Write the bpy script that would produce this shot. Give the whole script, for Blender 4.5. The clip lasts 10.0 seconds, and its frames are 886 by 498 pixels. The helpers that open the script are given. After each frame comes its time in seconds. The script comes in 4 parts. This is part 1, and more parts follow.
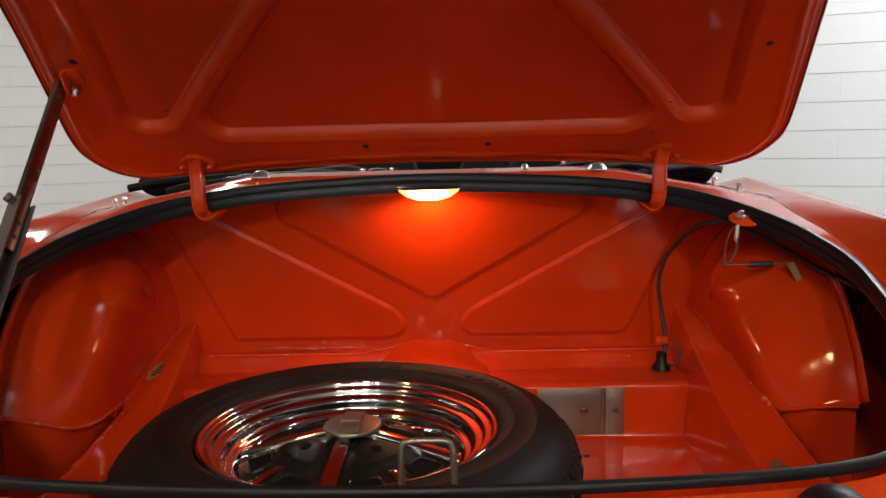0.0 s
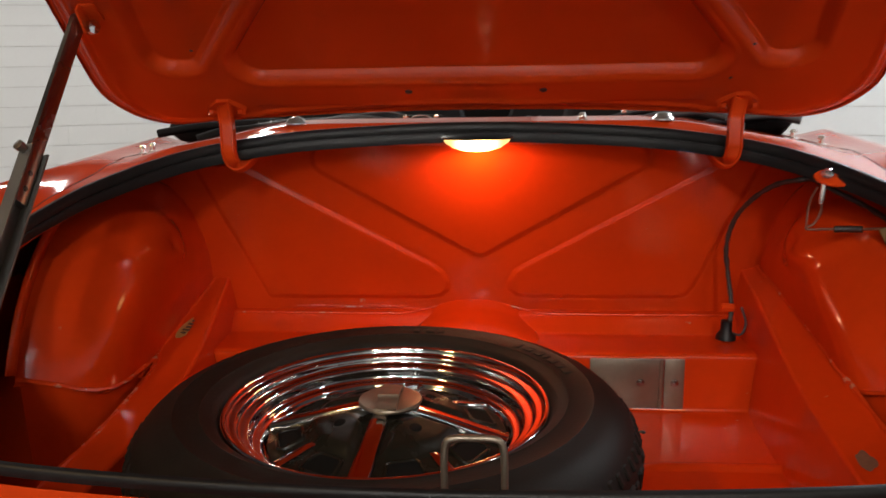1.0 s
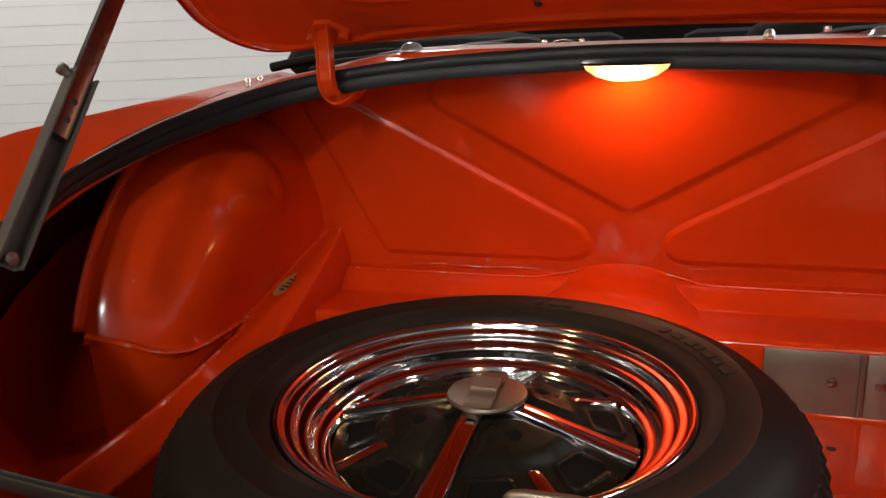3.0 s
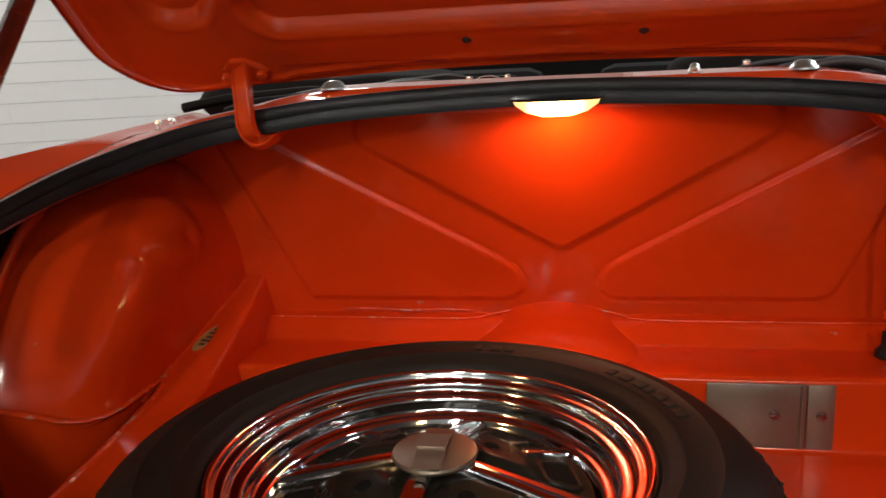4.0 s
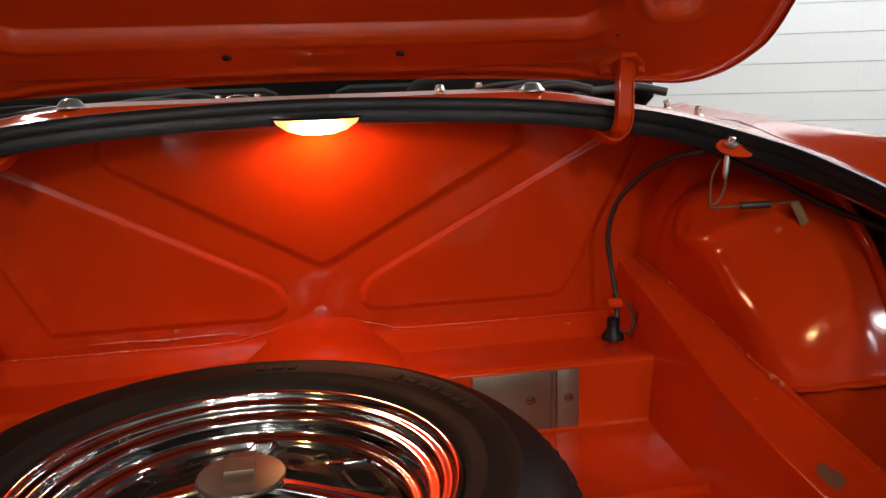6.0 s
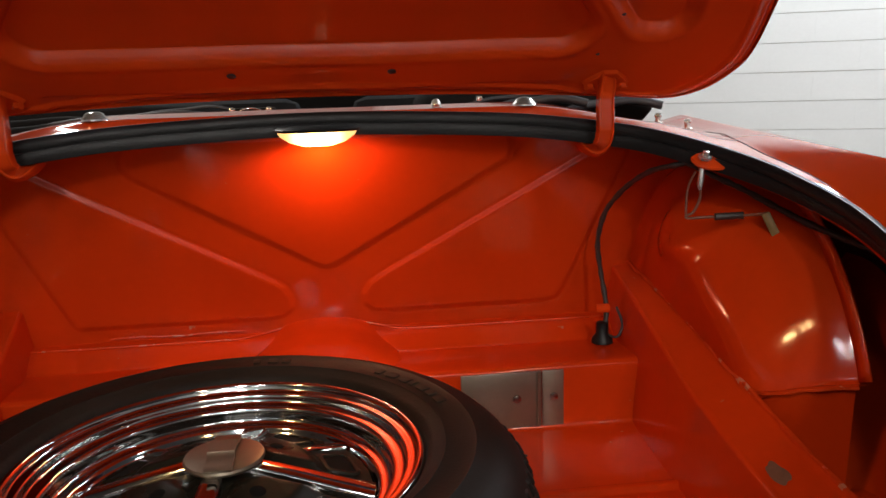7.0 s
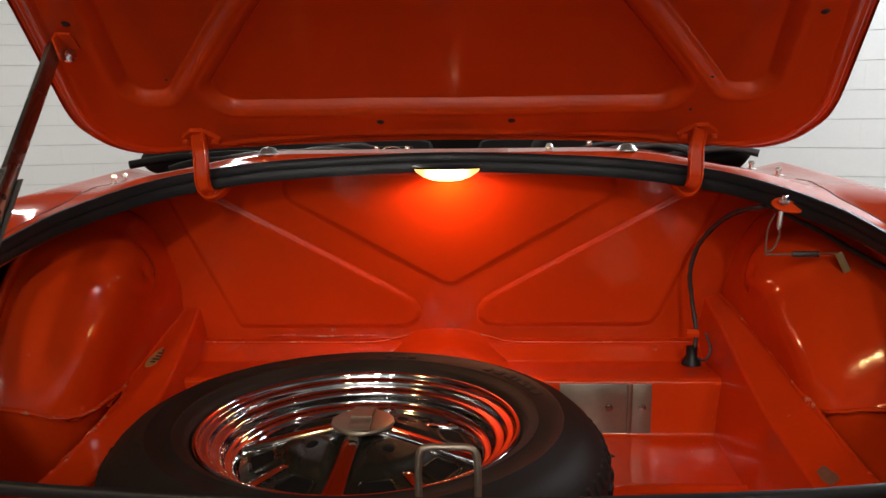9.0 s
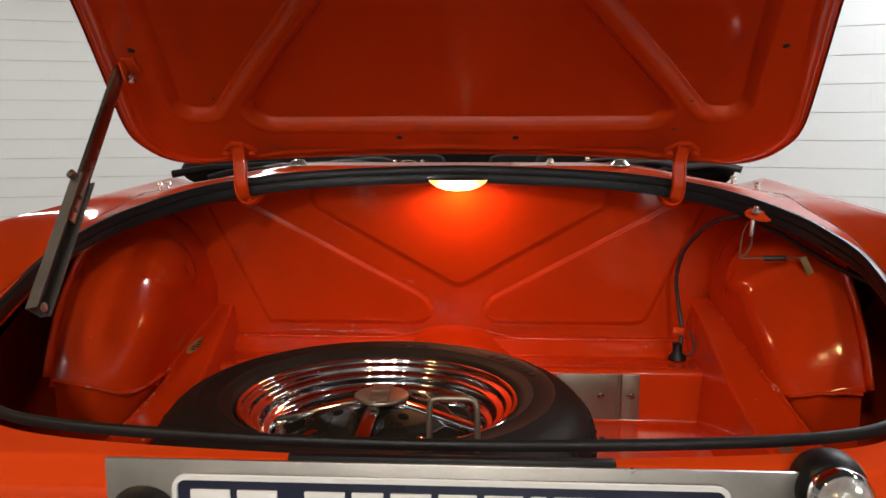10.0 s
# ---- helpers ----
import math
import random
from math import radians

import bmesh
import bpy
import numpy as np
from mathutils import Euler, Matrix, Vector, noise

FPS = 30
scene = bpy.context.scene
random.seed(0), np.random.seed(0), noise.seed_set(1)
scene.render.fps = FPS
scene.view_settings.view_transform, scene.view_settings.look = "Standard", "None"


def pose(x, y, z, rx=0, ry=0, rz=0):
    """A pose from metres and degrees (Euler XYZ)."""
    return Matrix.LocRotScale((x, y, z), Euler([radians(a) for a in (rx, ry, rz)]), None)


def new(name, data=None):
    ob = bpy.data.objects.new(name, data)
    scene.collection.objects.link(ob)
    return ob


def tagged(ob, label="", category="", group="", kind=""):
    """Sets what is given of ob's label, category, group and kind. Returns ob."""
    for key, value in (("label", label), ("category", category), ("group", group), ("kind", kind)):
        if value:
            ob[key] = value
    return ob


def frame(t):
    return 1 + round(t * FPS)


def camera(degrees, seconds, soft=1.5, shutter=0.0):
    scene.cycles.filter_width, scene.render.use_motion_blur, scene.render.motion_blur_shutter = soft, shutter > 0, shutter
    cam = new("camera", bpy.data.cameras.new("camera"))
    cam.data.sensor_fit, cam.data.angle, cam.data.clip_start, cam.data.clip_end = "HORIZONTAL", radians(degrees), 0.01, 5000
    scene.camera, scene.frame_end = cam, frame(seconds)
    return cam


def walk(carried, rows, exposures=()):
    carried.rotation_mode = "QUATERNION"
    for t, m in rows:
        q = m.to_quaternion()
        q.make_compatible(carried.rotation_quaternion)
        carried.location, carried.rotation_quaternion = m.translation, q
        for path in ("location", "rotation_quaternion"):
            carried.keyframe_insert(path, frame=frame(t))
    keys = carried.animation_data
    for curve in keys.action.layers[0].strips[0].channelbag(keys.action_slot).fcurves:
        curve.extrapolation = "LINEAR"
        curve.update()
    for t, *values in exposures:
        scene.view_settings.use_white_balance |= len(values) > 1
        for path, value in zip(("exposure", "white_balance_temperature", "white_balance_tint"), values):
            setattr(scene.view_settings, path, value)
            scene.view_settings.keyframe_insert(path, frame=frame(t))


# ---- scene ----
cam = camera(57.57, 10.0, shutter=0.4)
# seconds, eye x y z, yaw, pitch, roll
ROWS = [
    (0.0, 0.0614, -0.0100, 1.1599, 1.59, -8.50, -1.39),
    (0.5, 0.0285, 0.0348, 1.1636, 1.33, -10.09, -1.09),
    (1.0, 0.0502, 0.0935, 1.1618, 4.70, -12.39, -0.97),
    (1.5, 0.0736, 0.1671, 1.1590, 9.51, -15.05, -1.73),
    (2.0, 0.0849, 0.2388, 1.1409, 14.64, -16.51, -2.13),
    (2.2, 0.0865, 0.2567, 1.1323, 16.13, -16.58, -2.07),
    (3.3, 0.0762, 0.3208, 1.1144, 17.44, -14.81, -2.21),
    (3.5, 0.0701, 0.3262, 1.1144, 16.22, -14.29, -2.46),
    (4.0, 0.0515, 0.3478, 1.1159, 11.21, -13.27, -2.83),
    (4.5, 0.0252, 0.3667, 1.1206, 4.64, -13.09, -2.82),
    (5.0, -0.0015, 0.3661, 1.1151, -2.60, -12.68, -2.40),
    (5.5, -0.0215, 0.3566, 1.1133, -8.14, -12.62, -1.94),
    (5.7, -0.0245, 0.3471, 1.1141, -9.66, -12.63, -1.84),
    (6.8, 0.0375, 0.2658, 1.1247, -7.53, -12.28, -1.78),
    (7.0, 0.0449, 0.2558, 1.1274, -6.31, -12.11, -1.79),
    (7.5, 0.0558, 0.2175, 1.1292, -3.00, -11.29, -1.64),
    (8.0, 0.0617, 0.1731, 1.1371, 0.18, -10.66, -1.43),
    (8.5, 0.0574, 0.1277, 1.1382, 1.83, -9.91, -1.09),
    (9.0, 0.0473, 0.0705, 1.1442, 2.36, -9.46, -0.68),
    (9.5, 0.0484, 0.0045, 1.1416, 2.75, -8.74, -0.41),
    (10.0, 0.0574, -0.0796, 1.1432, 3.27, -8.23, -0.09),
]
walk(cam, [(t, pose(x, y, z, 0, 0, yaw) @ pose(0, 0, 0, 90 + pitch) @ pose(0, 0, 0, 0, 0, roll)) for t, x, y, z, yaw, pitch, roll in ROWS],
     exposures=[(0.0, -0.04), (1.5, 0.07), (2.2, 0.12), (3.5, 0.12), (4.5, -0.05), (5.5, -0.10), (7.0, -0.18), (8.0, -0.10), (9.0, -0.03), (10.0, 0.04)])

# ---- light: unseen lamps added under the hall's ceiling, and the small lamp in the boot ----
world = bpy.data.worlds.new("hall_air")
scene.world = world
world.use_nodes = True
world.node_tree.nodes["Background"].inputs[0].default_value = (0.9, 0.95, 1.0, 1)
world.node_tree.nodes["Background"].inputs[1].default_value = 0.01


def lamp(name, kind, m, energy, colour, **more):
    data = bpy.data.lights.new(name, kind)
    data.energy, data.color = energy, colour
    if kind == "AREA":
        data.shape, data.size, data.size_y = "RECTANGLE", more["size"], more["size_y"]
    else:
        data.shadow_soft_size = more.get("radius", 0.02)
    if kind == "SPOT":
        data.spot_size, data.spot_blend = math.radians(more["cone"]), 0.3
    ob = new(name, data)
    ob.matrix_world = m
    return ob


# unseen strip lights under the ceiling: place x, y, length, warm or cool
CEILING = 4.2
# first and warm ones are inferred; others are added to brighten walls and boot
STRIPS = [(-0.73, -3.1, 1.2, 0), (-1.9, -4.1, 1.2, 0), (1.5, -4.4, 1.2, 0), (0.3, -6.55, 2.4, 0), (-2.95, -1.3, 0.6, 1), (3.7, 0.5, 1.2, 0), (-6.9, 5.4, 2.4, 0), (-2.2, 6.2, 2.4, 0), (3.5, 4.4, 2.4, 0), (5.4, 5.4, 2.4, 0), (1.3, -3.3, 0.6, 1)]
for x, y, length, warm in STRIPS:
    colour = (1.0, 0.60, 0.24) if warm else (0.93, 0.97, 1.0) if x > 2 and y > 2 else (1.0, 0.96, 0.9)
    lamp("unseen_strip_light", "AREA", pose(x, y, CEILING - 0.16), (72 if x < -2 else 22 if warm else 66 if y > -3.5 else (46 if x < 0 else 36) if y > -6 else 420) if y < 0 else 56 if y < 2 else (112 if x < 0 else 186), colour, size=0.16, size_y=length)
# bulb of the boot lamp, which its housing turns down towards the bulkhead
lamp("bulb_light", "SPOT", pose(0.003, 1.348, 1.034, 20, -6, 0), 1.32, (1.0, 0.46, 0.27), radius=0.012, cone=172)

# ---- materials ----
def material(name, base, rough=0.5, metal=0.0, shine=0.5, grain=0.0, grain_size=200.0, stain=0.0, stain_size=6.0, coat=0.0, emit=None, strength=0.0, spread=0.06, bump_size=None, bump=0.0, chips=None, chip_level=0.70):
    """A surface with fine grain and larger stains in colour, roughness and relief; sizes are in waves per metre."""
    mat = bpy.data.materials.new(name)
    mat.use_nodes = True
    nodes, links = mat.node_tree.nodes, mat.node_tree.links
    bsdf = nodes["Principled BSDF"]
    bsdf.inputs["Metallic"].default_value = metal
    bsdf.inputs["Specular IOR Level"].default_value = shine
    bsdf.inputs["Coat Weight"].default_value = coat
    bsdf.inputs["Coat Roughness"].default_value = 0.06
    where = nodes.new("ShaderNodeTexCoord")

    def noise_of(scale, detail):
        n = nodes.new("ShaderNodeTexNoise")
        n.inputs["Scale"].default_value, n.inputs["Detail"].default_value = scale, detail
        links.new(where.outputs["Object"], n.inputs["Vector"])
        return n.outputs["Fac"]

    fine, wide = noise_of(grain_size, 4), noise_of(stain_size, 6)
    mixed = nodes.new("ShaderNodeMath")
    mixed.operation = "MULTIPLY_ADD"
    links.new(fine, mixed.inputs[0])
    mixed.inputs[1].default_value = grain
    shifted = nodes.new("ShaderNodeMath")
    shifted.operation = "MULTIPLY_ADD"
    links.new(wide, shifted.inputs[0])
    shifted.inputs[1].default_value, shifted.inputs[2].default_value = stain, 1 - (grain + stain) / 2
    links.new(shifted.outputs[0], mixed.inputs[2])
    tone = nodes.new("ShaderNodeVectorMath")
    tone.operation = "SCALE"
    tone.inputs[0].default_value = base
    links.new(mixed.outputs[0], tone.inputs["Scale"])
    links.new(tone.outputs[0], bsdf.inputs["Base Color"])
    gloss = nodes.new("ShaderNodeMapRange")
    links.new(wide, gloss.inputs["Value"])
    gloss.inputs["From Min"].default_value, gloss.inputs["From Max"].default_value = 0.3, 0.7
    gloss.inputs["To Min"].default_value, gloss.inputs["To Max"].default_value = max(0.02, rough - spread), rough + spread
    links.new(gloss.outputs[0], bsdf.inputs["Roughness"])
    if bump:
        relief = nodes.new("ShaderNodeBump")
        relief.inputs["Strength"].default_value, relief.inputs["Distance"].default_value = 1.0, bump
        links.new(noise_of(bump_size or grain_size, 3), relief.inputs["Height"])
        links.new(relief.outputs[0], bsdf.inputs["Normal"])
    if chips:
        spots = nodes.new("ShaderNodeMapRange")
        links.new(noise_of(55, 8), spots.inputs["Value"])
        spots.inputs["From Min"].default_value, spots.inputs["From Max"].default_value = chip_level, chip_level + 0.04
        blend = nodes.new("ShaderNodeMix")
        blend.data_type = "RGBA"
        blend.inputs["B"].default_value = (*chips, 1)
        links.new(spots.outputs[0], blend.inputs["Factor"])
        links.new(tone.outputs[0], blend.inputs["A"])
        links.new(blend.outputs["Result"], bsdf.inputs["Base Color"])
    if emit:
        bsdf.inputs["Emission Color"].default_value = (*emit, 1)
        bsdf.inputs["Emission Strength"].default_value = strength
    return mat


RED = (0.58, 0.050, 0.006)
PAINT = material("red_body_paint", RED, 0.075, shine=0.42, grain=0.05, stain=0.10, spread=0.03, coat=0.0, bump=0.0002, bump_size=30)
BOOT_PAINT = material("red_boot_paint", (0.52, 0.036, 0.0034), 0.11, shine=0.5, grain=0.12, grain_size=90, stain=0.28, stain_size=7, coat=0.0, spread=0.06, bump=0.0004, bump_size=26, chips=(0.42, 0.15, 0.09), chip_level=0.735)
BULKHEAD_PAINT = material("red_bulkhead_paint", (0.52, 0.036, 0.0034), 0.13, shine=0.30, grain=0.10, grain_size=90, stain=0.25, stain_size=7, coat=0.0, spread=0.07, bump=0.0003, bump_size=22, chips=(0.42, 0.15, 0.09), chip_level=0.735)
WELD = material("chipped_red_weld", (0.52, 0.040, 0.005), 0.24, shine=0.45, grain=0.2, grain_size=90, stain=0.3, stain_size=20, bump=0.0012, bump_size=70, chips=(0.50, 0.17, 0.10), chip_level=0.60)
UNDERSIDE = material("dark_red_brown_skin", (0.15, 0.022, 0.010), 0.65, shine=0.2, grain=0.4, grain_size=120, stain=0.6, stain_size=9, bump=0.0006)
RUBBER = material("black_rubber", (0.007, 0.007, 0.0075), 0.42, shine=0.25, grain=0.4, grain_size=300, stain=0.4, stain_size=12, bump=0.0003)
TYRE = material("tyre_rubber", (0.009, 0.0068, 0.0056), 0.60, shine=0.2, grain=0.5, grain_size=260, stain=0.9, stain_size=9, bump=0.0003)
CHROME = material("chrome", (0.60, 0.60, 0.60), 0.08, metal=1.0, grain=0.03, stain=0.06, spread=0.03)
STEEL = material("brushed_steel", (0.30, 0.28, 0.26), 0.3, metal=1.0, grain=0.12, grain_size=150, stain=0.3, stain_size=9, spread=0.08)
STAINLESS = material("brushed_stainless", (0.66, 0.63, 0.58), 0.34, metal=1.0, grain=0.12, grain_size=150, stain=0.3, stain_size=9, spread=0.08)
BROWN = material("brown_scuffed_rubber", (0.022, 0.014, 0.010), 0.7, shine=0.2, grain=0.4, stain=0.5, stain_size=40)
DULL = material("dull_galvanised_steel", (0.24, 0.20, 0.155), 0.42, metal=0.8, grain=0.2, grain_size=120, stain=0.4, stain_size=14)
ZINC = material("zinc_plated_steel", (0.13, 0.125, 0.115), 0.4, metal=0.5, grain=0.15, grain_size=120, stain=0.35, stain_size=16)
BRIGHT = material("satin_chrome", (0.85, 0.85, 0.85), 0.22, metal=0.85, grain=0.05, stain=0.1)
WELL = material("black_wheel_enamel", (0.011, 0.0098, 0.0072), 0.30, shine=0.13, grain=0.3, stain=0.7, stain_size=18, spread=0.14, bump=0.0003, bump_size=80)
# near-black colour that stands for the shade inside hollows
DARK = material("painted_hollow_shade", (0.004, 0.004, 0.004), 0.8, shine=0.1, grain=0.3, stain=0.3)
CLOTH = material("black_hood_cloth", (0.010, 0.0105, 0.012), 0.8, shine=0.15, grain=0.5, grain_size=500, stain=0.4, bump=0.0006)
STRAP = material("blue_grey_hood_frame", (0.06, 0.065, 0.078), 0.45, grain=0.2, grain_size=200, stain=0.3, stain_size=20)
LENS = material("lit_lamp_lens", (0.9, 0.7, 0.35), 0.3, emit=(1.0, 0.6, 0.2), strength=9.0)
WIRE = material("black_wire", (0.026, 0.018, 0.016), 0.5, grain=0.2, stain=0.3)
TAPE = material("brown_wire", (0.16, 0.05, 0.025), 0.5, grain=0.2, stain=0.3)
YELLOW = material("yellowed_tape", (0.17, 0.10, 0.025), 0.5, grain=0.3, stain=0.4, stain_size=60)
SCUFF = material("rubbed_through_paint", (0.16, 0.075, 0.05), 0.6, grain=0.5, grain_size=300, stain=0.5, stain_size=90)
BADGE = material("tarnished_gold_decal", (0.40, 0.27, 0.09), 0.4, metal=0.3, grain=0.4, stain=0.5, stain_size=80)
INK = material("black_ink", (0.02, 0.02, 0.02), 0.5, grain=0.1)
NAVY = material("navy_plate", (0.008, 0.012, 0.035), 0.3, grain=0.1, stain=0.2, coat=0.4)
WHITE = material("white_plastic", (0.75, 0.76, 0.76), 0.35, grain=0.05, stain=0.08)
GLASS = material("clear_ribbed_lens", (0.55, 0.56, 0.56), 0.12, metal=0.55, grain=0.3, grain_size=300, stain=0.3, stain_size=60, bump=0.0008, bump_size=180)
WALL = material("white_painted_block", (0.80, 0.81, 0.81), 0.55, grain=0.06, grain_size=60, stain=0.08, stain_size=1.5, bump=0.001, bump_size=90)
MORTAR = material("painted_joint", (0.58, 0.57, 0.55), 0.8, grain=0.15, stain=0.2)
FLOOR = material("grey_hall_floor", (0.075, 0.072, 0.07), 0.4, grain=0.15, grain_size=40, stain=0.25, stain_size=0.8)
CEIL = material("dark_ceiling", (0.12, 0.12, 0.12), 0.8, grain=0.05, stain=0.06, stain_size=0.6)
TUBE = material("lit_tube", (1, 1, 1), 0.5, emit=(1.0, 0.96, 0.9), strength=6.0)
TUBE_WARM = material("lit_warm_tube", (1, 0.9, 0.7), 0.5, emit=(1.0, 0.60, 0.24), strength=6.0)


def lens_glow(mat, middle, reach):
    """The lens is brightest before its bulb and ambers towards its ends."""
    nodes, links = mat.node_tree.nodes, mat.node_tree.links
    where = nodes.new("ShaderNodeTexCoord")
    split = nodes.new("ShaderNodeSeparateXYZ")
    links.new(where.outputs["Object"], split.inputs[0])
    away = nodes.new("ShaderNodeMath")
    away.operation = "SUBTRACT"
    links.new(split.outputs["X"], away.inputs[0])
    away.inputs[1].default_value = middle
    size = nodes.new("ShaderNodeMath")
    size.operation = "ABSOLUTE"
    links.new(away.outputs[0], size.inputs[0])
    ramp = nodes.new("ShaderNodeMapRange")
    links.new(size.outputs[0], ramp.inputs["Value"])
    ramp.inputs["From Max"].default_value = reach
    ramp.inputs["To Min"].default_value, ramp.inputs["To Max"].default_value = 22.0, 1.6
    ramp.interpolation_type = "SMOOTHSTEP"
    links.new(ramp.outputs[0], nodes["Principled BSDF"].inputs["Emission Strength"])


lens_glow(LENS, 0.003, 0.042)

# ---- mesh helpers ----
def mesh_ob(name, verts, faces, mat, parent=None, label="", smooth=True):
    me = bpy.data.meshes.new(name)
    me.from_pydata([tuple(v) for v in verts], [], faces)
    me.validate()
    if mat:
        me.materials.append(mat)
    if smooth:
        me.shade_smooth()
    ob = new(name, me)
    if parent:
        ob.parent = parent
        ob.matrix_parent_inverse = parent.matrix_world.inverted()
    if label:
        ob["label"] = label
    return ob


def part(name, bm, mat, parent, label="", smooth=True):
    me = bpy.data.meshes.new(name)
    bm.normal_update()
    bm.to_mesh(me)
    bm.free()
    me.materials.append(mat)
    if smooth:
        me.shade_smooth()
        me.set_sharp_from_angle(angle=radians(38))
    ob = new(name, me)
    if parent:
        ob.parent = parent
        ob.matrix_parent_inverse = parent.matrix_world.inverted()
    if label:
        ob["label"] = label
    return ob


def grid(name, nu, nv, at, mat, parent=None, label="", wrap=False, thick=0.0):
    """A sheet of nu by nv quads; at(u, v) gives the place for u, v from 0 to 1."""
    cols = nu if wrap else nu + 1
    verts = [at(i / nu, j / nv) for j in range(nv + 1) for i in range(cols)]
    faces = []
    for j in range(nv):
        for i in range(nu):
            a, b = j * cols + i, j * cols + (i + 1) % cols
            faces.append((a, b, b + cols, a + cols))
    ob = mesh_ob(name, verts, faces, mat, parent, label)
    if thick:
        mod = ob.modifiers.new("thickness", "SOLIDIFY")
        mod.thickness, mod.offset = thick, 0
    return ob


def box_bm(bm, size, m, bevel=0.0, segments=2):
    made = bmesh.ops.create_cube(bm, size=1, matrix=m @ Matrix.Diagonal((*size, 1)))
    if bevel:
        edges = list({e for v in made["verts"] for e in v.link_edges})
        bmesh.ops.bevel(bm, geom=edges, offset=bevel, segments=segments, affect="EDGES", profile=0.5)
    return bm


def block(name, size, m, mat, parent=None, label="", bevel=0.003):
    return part(name, box_bm(bmesh.new(), size, m, bevel), mat, parent, label)


def turned(name, profile, m, mat, parent=None, label="", segments=48):
    """A body of revolution about z; profile: (radius, height) pairs from bottom to top."""
    verts, faces, n = [], [], len(profile)
    for i in range(segments):
        a = math.tau * i / segments
        for r, z in profile:
            verts.append(m @ Vector((r * math.cos(a), r * math.sin(a), z)))
    for i in range(segments):
        k = (i + 1) % segments
        for j in range(n - 1):
            faces.append((i * n + j, k * n + j, k * n + j + 1, i * n + j + 1))
    ob = mesh_ob(name, verts, faces, mat, parent, label)
    ob.data.set_sharp_from_angle(angle=radians(40))
    return ob


def smooth_path(points, steps=8, closed=False):
    """A Catmull-Rom line through the points."""
    pts = [Vector(p) for p in points]
    n = len(pts)
    out = []
    for i in range(n if closed else n - 1):
        if closed:
            p0, p1, p2, p3 = pts[i - 1], pts[i], pts[(i + 1) % n], pts[(i + 2) % n]
        else:
            p0, p1, p2, p3 = pts[max(i - 1, 0)], pts[i], pts[i + 1], pts[min(i + 2, n - 1)]
        for k in range(steps):
            t = k / steps
            out.append(0.5 * (2 * p1 + (p2 - p0) * t + (2 * p0 - 5 * p1 + 4 * p2 - p3) * t * t + (3 * p1 - p0 - 3 * p2 + p3) * t**3))
    if not closed:
        out.append(pts[-1])
    return out


def sweep(name, path, section, mat, parent=None, label="", closed=False, up=(0, 0, 1)):
    """Draws a closed section, (side, up) pairs or a function of 0..1 along the path, along a line."""
    up = Vector(up)
    n, verts, faces = len(path), [], []
    for i, p in enumerate(path):
        a, b = path[i - 1 if closed else max(i - 1, 0)], path[(i + 1) % n if closed else min(i + 1, n - 1)]
        along = (b - a).normalized()
        side = along.cross(up)
        if side.length < 1e-4:
            side = along.cross(Vector((1, 0, 0)))
        side.normalize()
        top = side.cross(along)
        sec = section(i / n) if callable(section) else section
        verts += [p + side * s + top * t for s, t in sec]
    m = len(sec)
    for i in range(n if closed else n - 1):
        k = (i + 1) % n
        faces += [(i * m + j, k * m + j, k * m + (j + 1) % m, i * m + (j + 1) % m) for j in range(m)]
    if not closed:
        faces += [tuple(range(m))[::-1], tuple((n - 1) * m + j for j in range(m))]
    ob = mesh_ob(name, verts, faces, mat, parent, label)
    ob.data.set_sharp_from_angle(angle=radians(50))
    return ob


def ring(r, n=10, flat=1.0):
    return [(r * math.cos(math.tau * k / n), r * flat * math.sin(math.tau * k / n)) for k in range(n)]


def smoothstep(a, b, x):
    t = min(1.0, max(0.0, (x - a) / (b - a)))
    return t * t * (3 - 2 * t)


def inside(x, y, corners, r):
    """Signed distance (negative inside) to a convex polygon, given anticlockwise, with its corners rounded by r."""
    key = (tuple(corners), r)
    if key not in INSETS:
        n, lines, pts = len(corners), [], []
        for i in range(n):
            (ax, ay), (bx, by) = corners[i], corners[(i + 1) % n]
            ex, ey = bx - ax, by - ay
            k = math.hypot(ex, ey)
            lines.append((ey / k, -ex / k, (ax * ey - ay * ex) / k - r))
        for i in range(n):
            (a, b, c), (d, e, f) = lines[i - 1], lines[i]
            det = a * e - b * d
            pts.append(((c * e - b * f) / det, (a * f - c * d) / det))
        INSETS[key] = (lines, pts)
    lines, pts = INSETS[key]
    deep = max(a * x + b * y - c for a, b, c in lines)
    if deep <= 0 or deep > 0.08:
        return deep - r
    best = 9.0
    for i in range(len(pts)):
        (ax, ay), (bx, by) = pts[i], pts[(i + 1) % len(pts)]
        ex, ey = bx - ax, by - ay
        t = min(1.0, max(0.0, ((x - ax) * ex + (y - ay) * ey) / (ex * ex + ey * ey)))
        best = min(best, math.hypot(x - ax - ex * t, y - ay - ey * t))
    return best - r


INSETS = {}


def ramp(a, b, x, soft):
    """From 0 to 1 in a straight slope with rounded ends."""
    t = (x - a) / (b - a)
    if t <= -soft:
        return 0.0
    if t < soft:
        return (t + soft) ** 2 / (4 * soft)
    if t <= 1 - soft:
        return t
    if t < 1 + soft:
        return 1 - (1 + soft - t) ** 2 / (4 * soft)
    return 1.0


def thing(name, place, label, category, **more):
    ob = new(name)
    ob.location = place
    bpy.context.view_layer.update()
    return tagged(ob, label, category, **more)

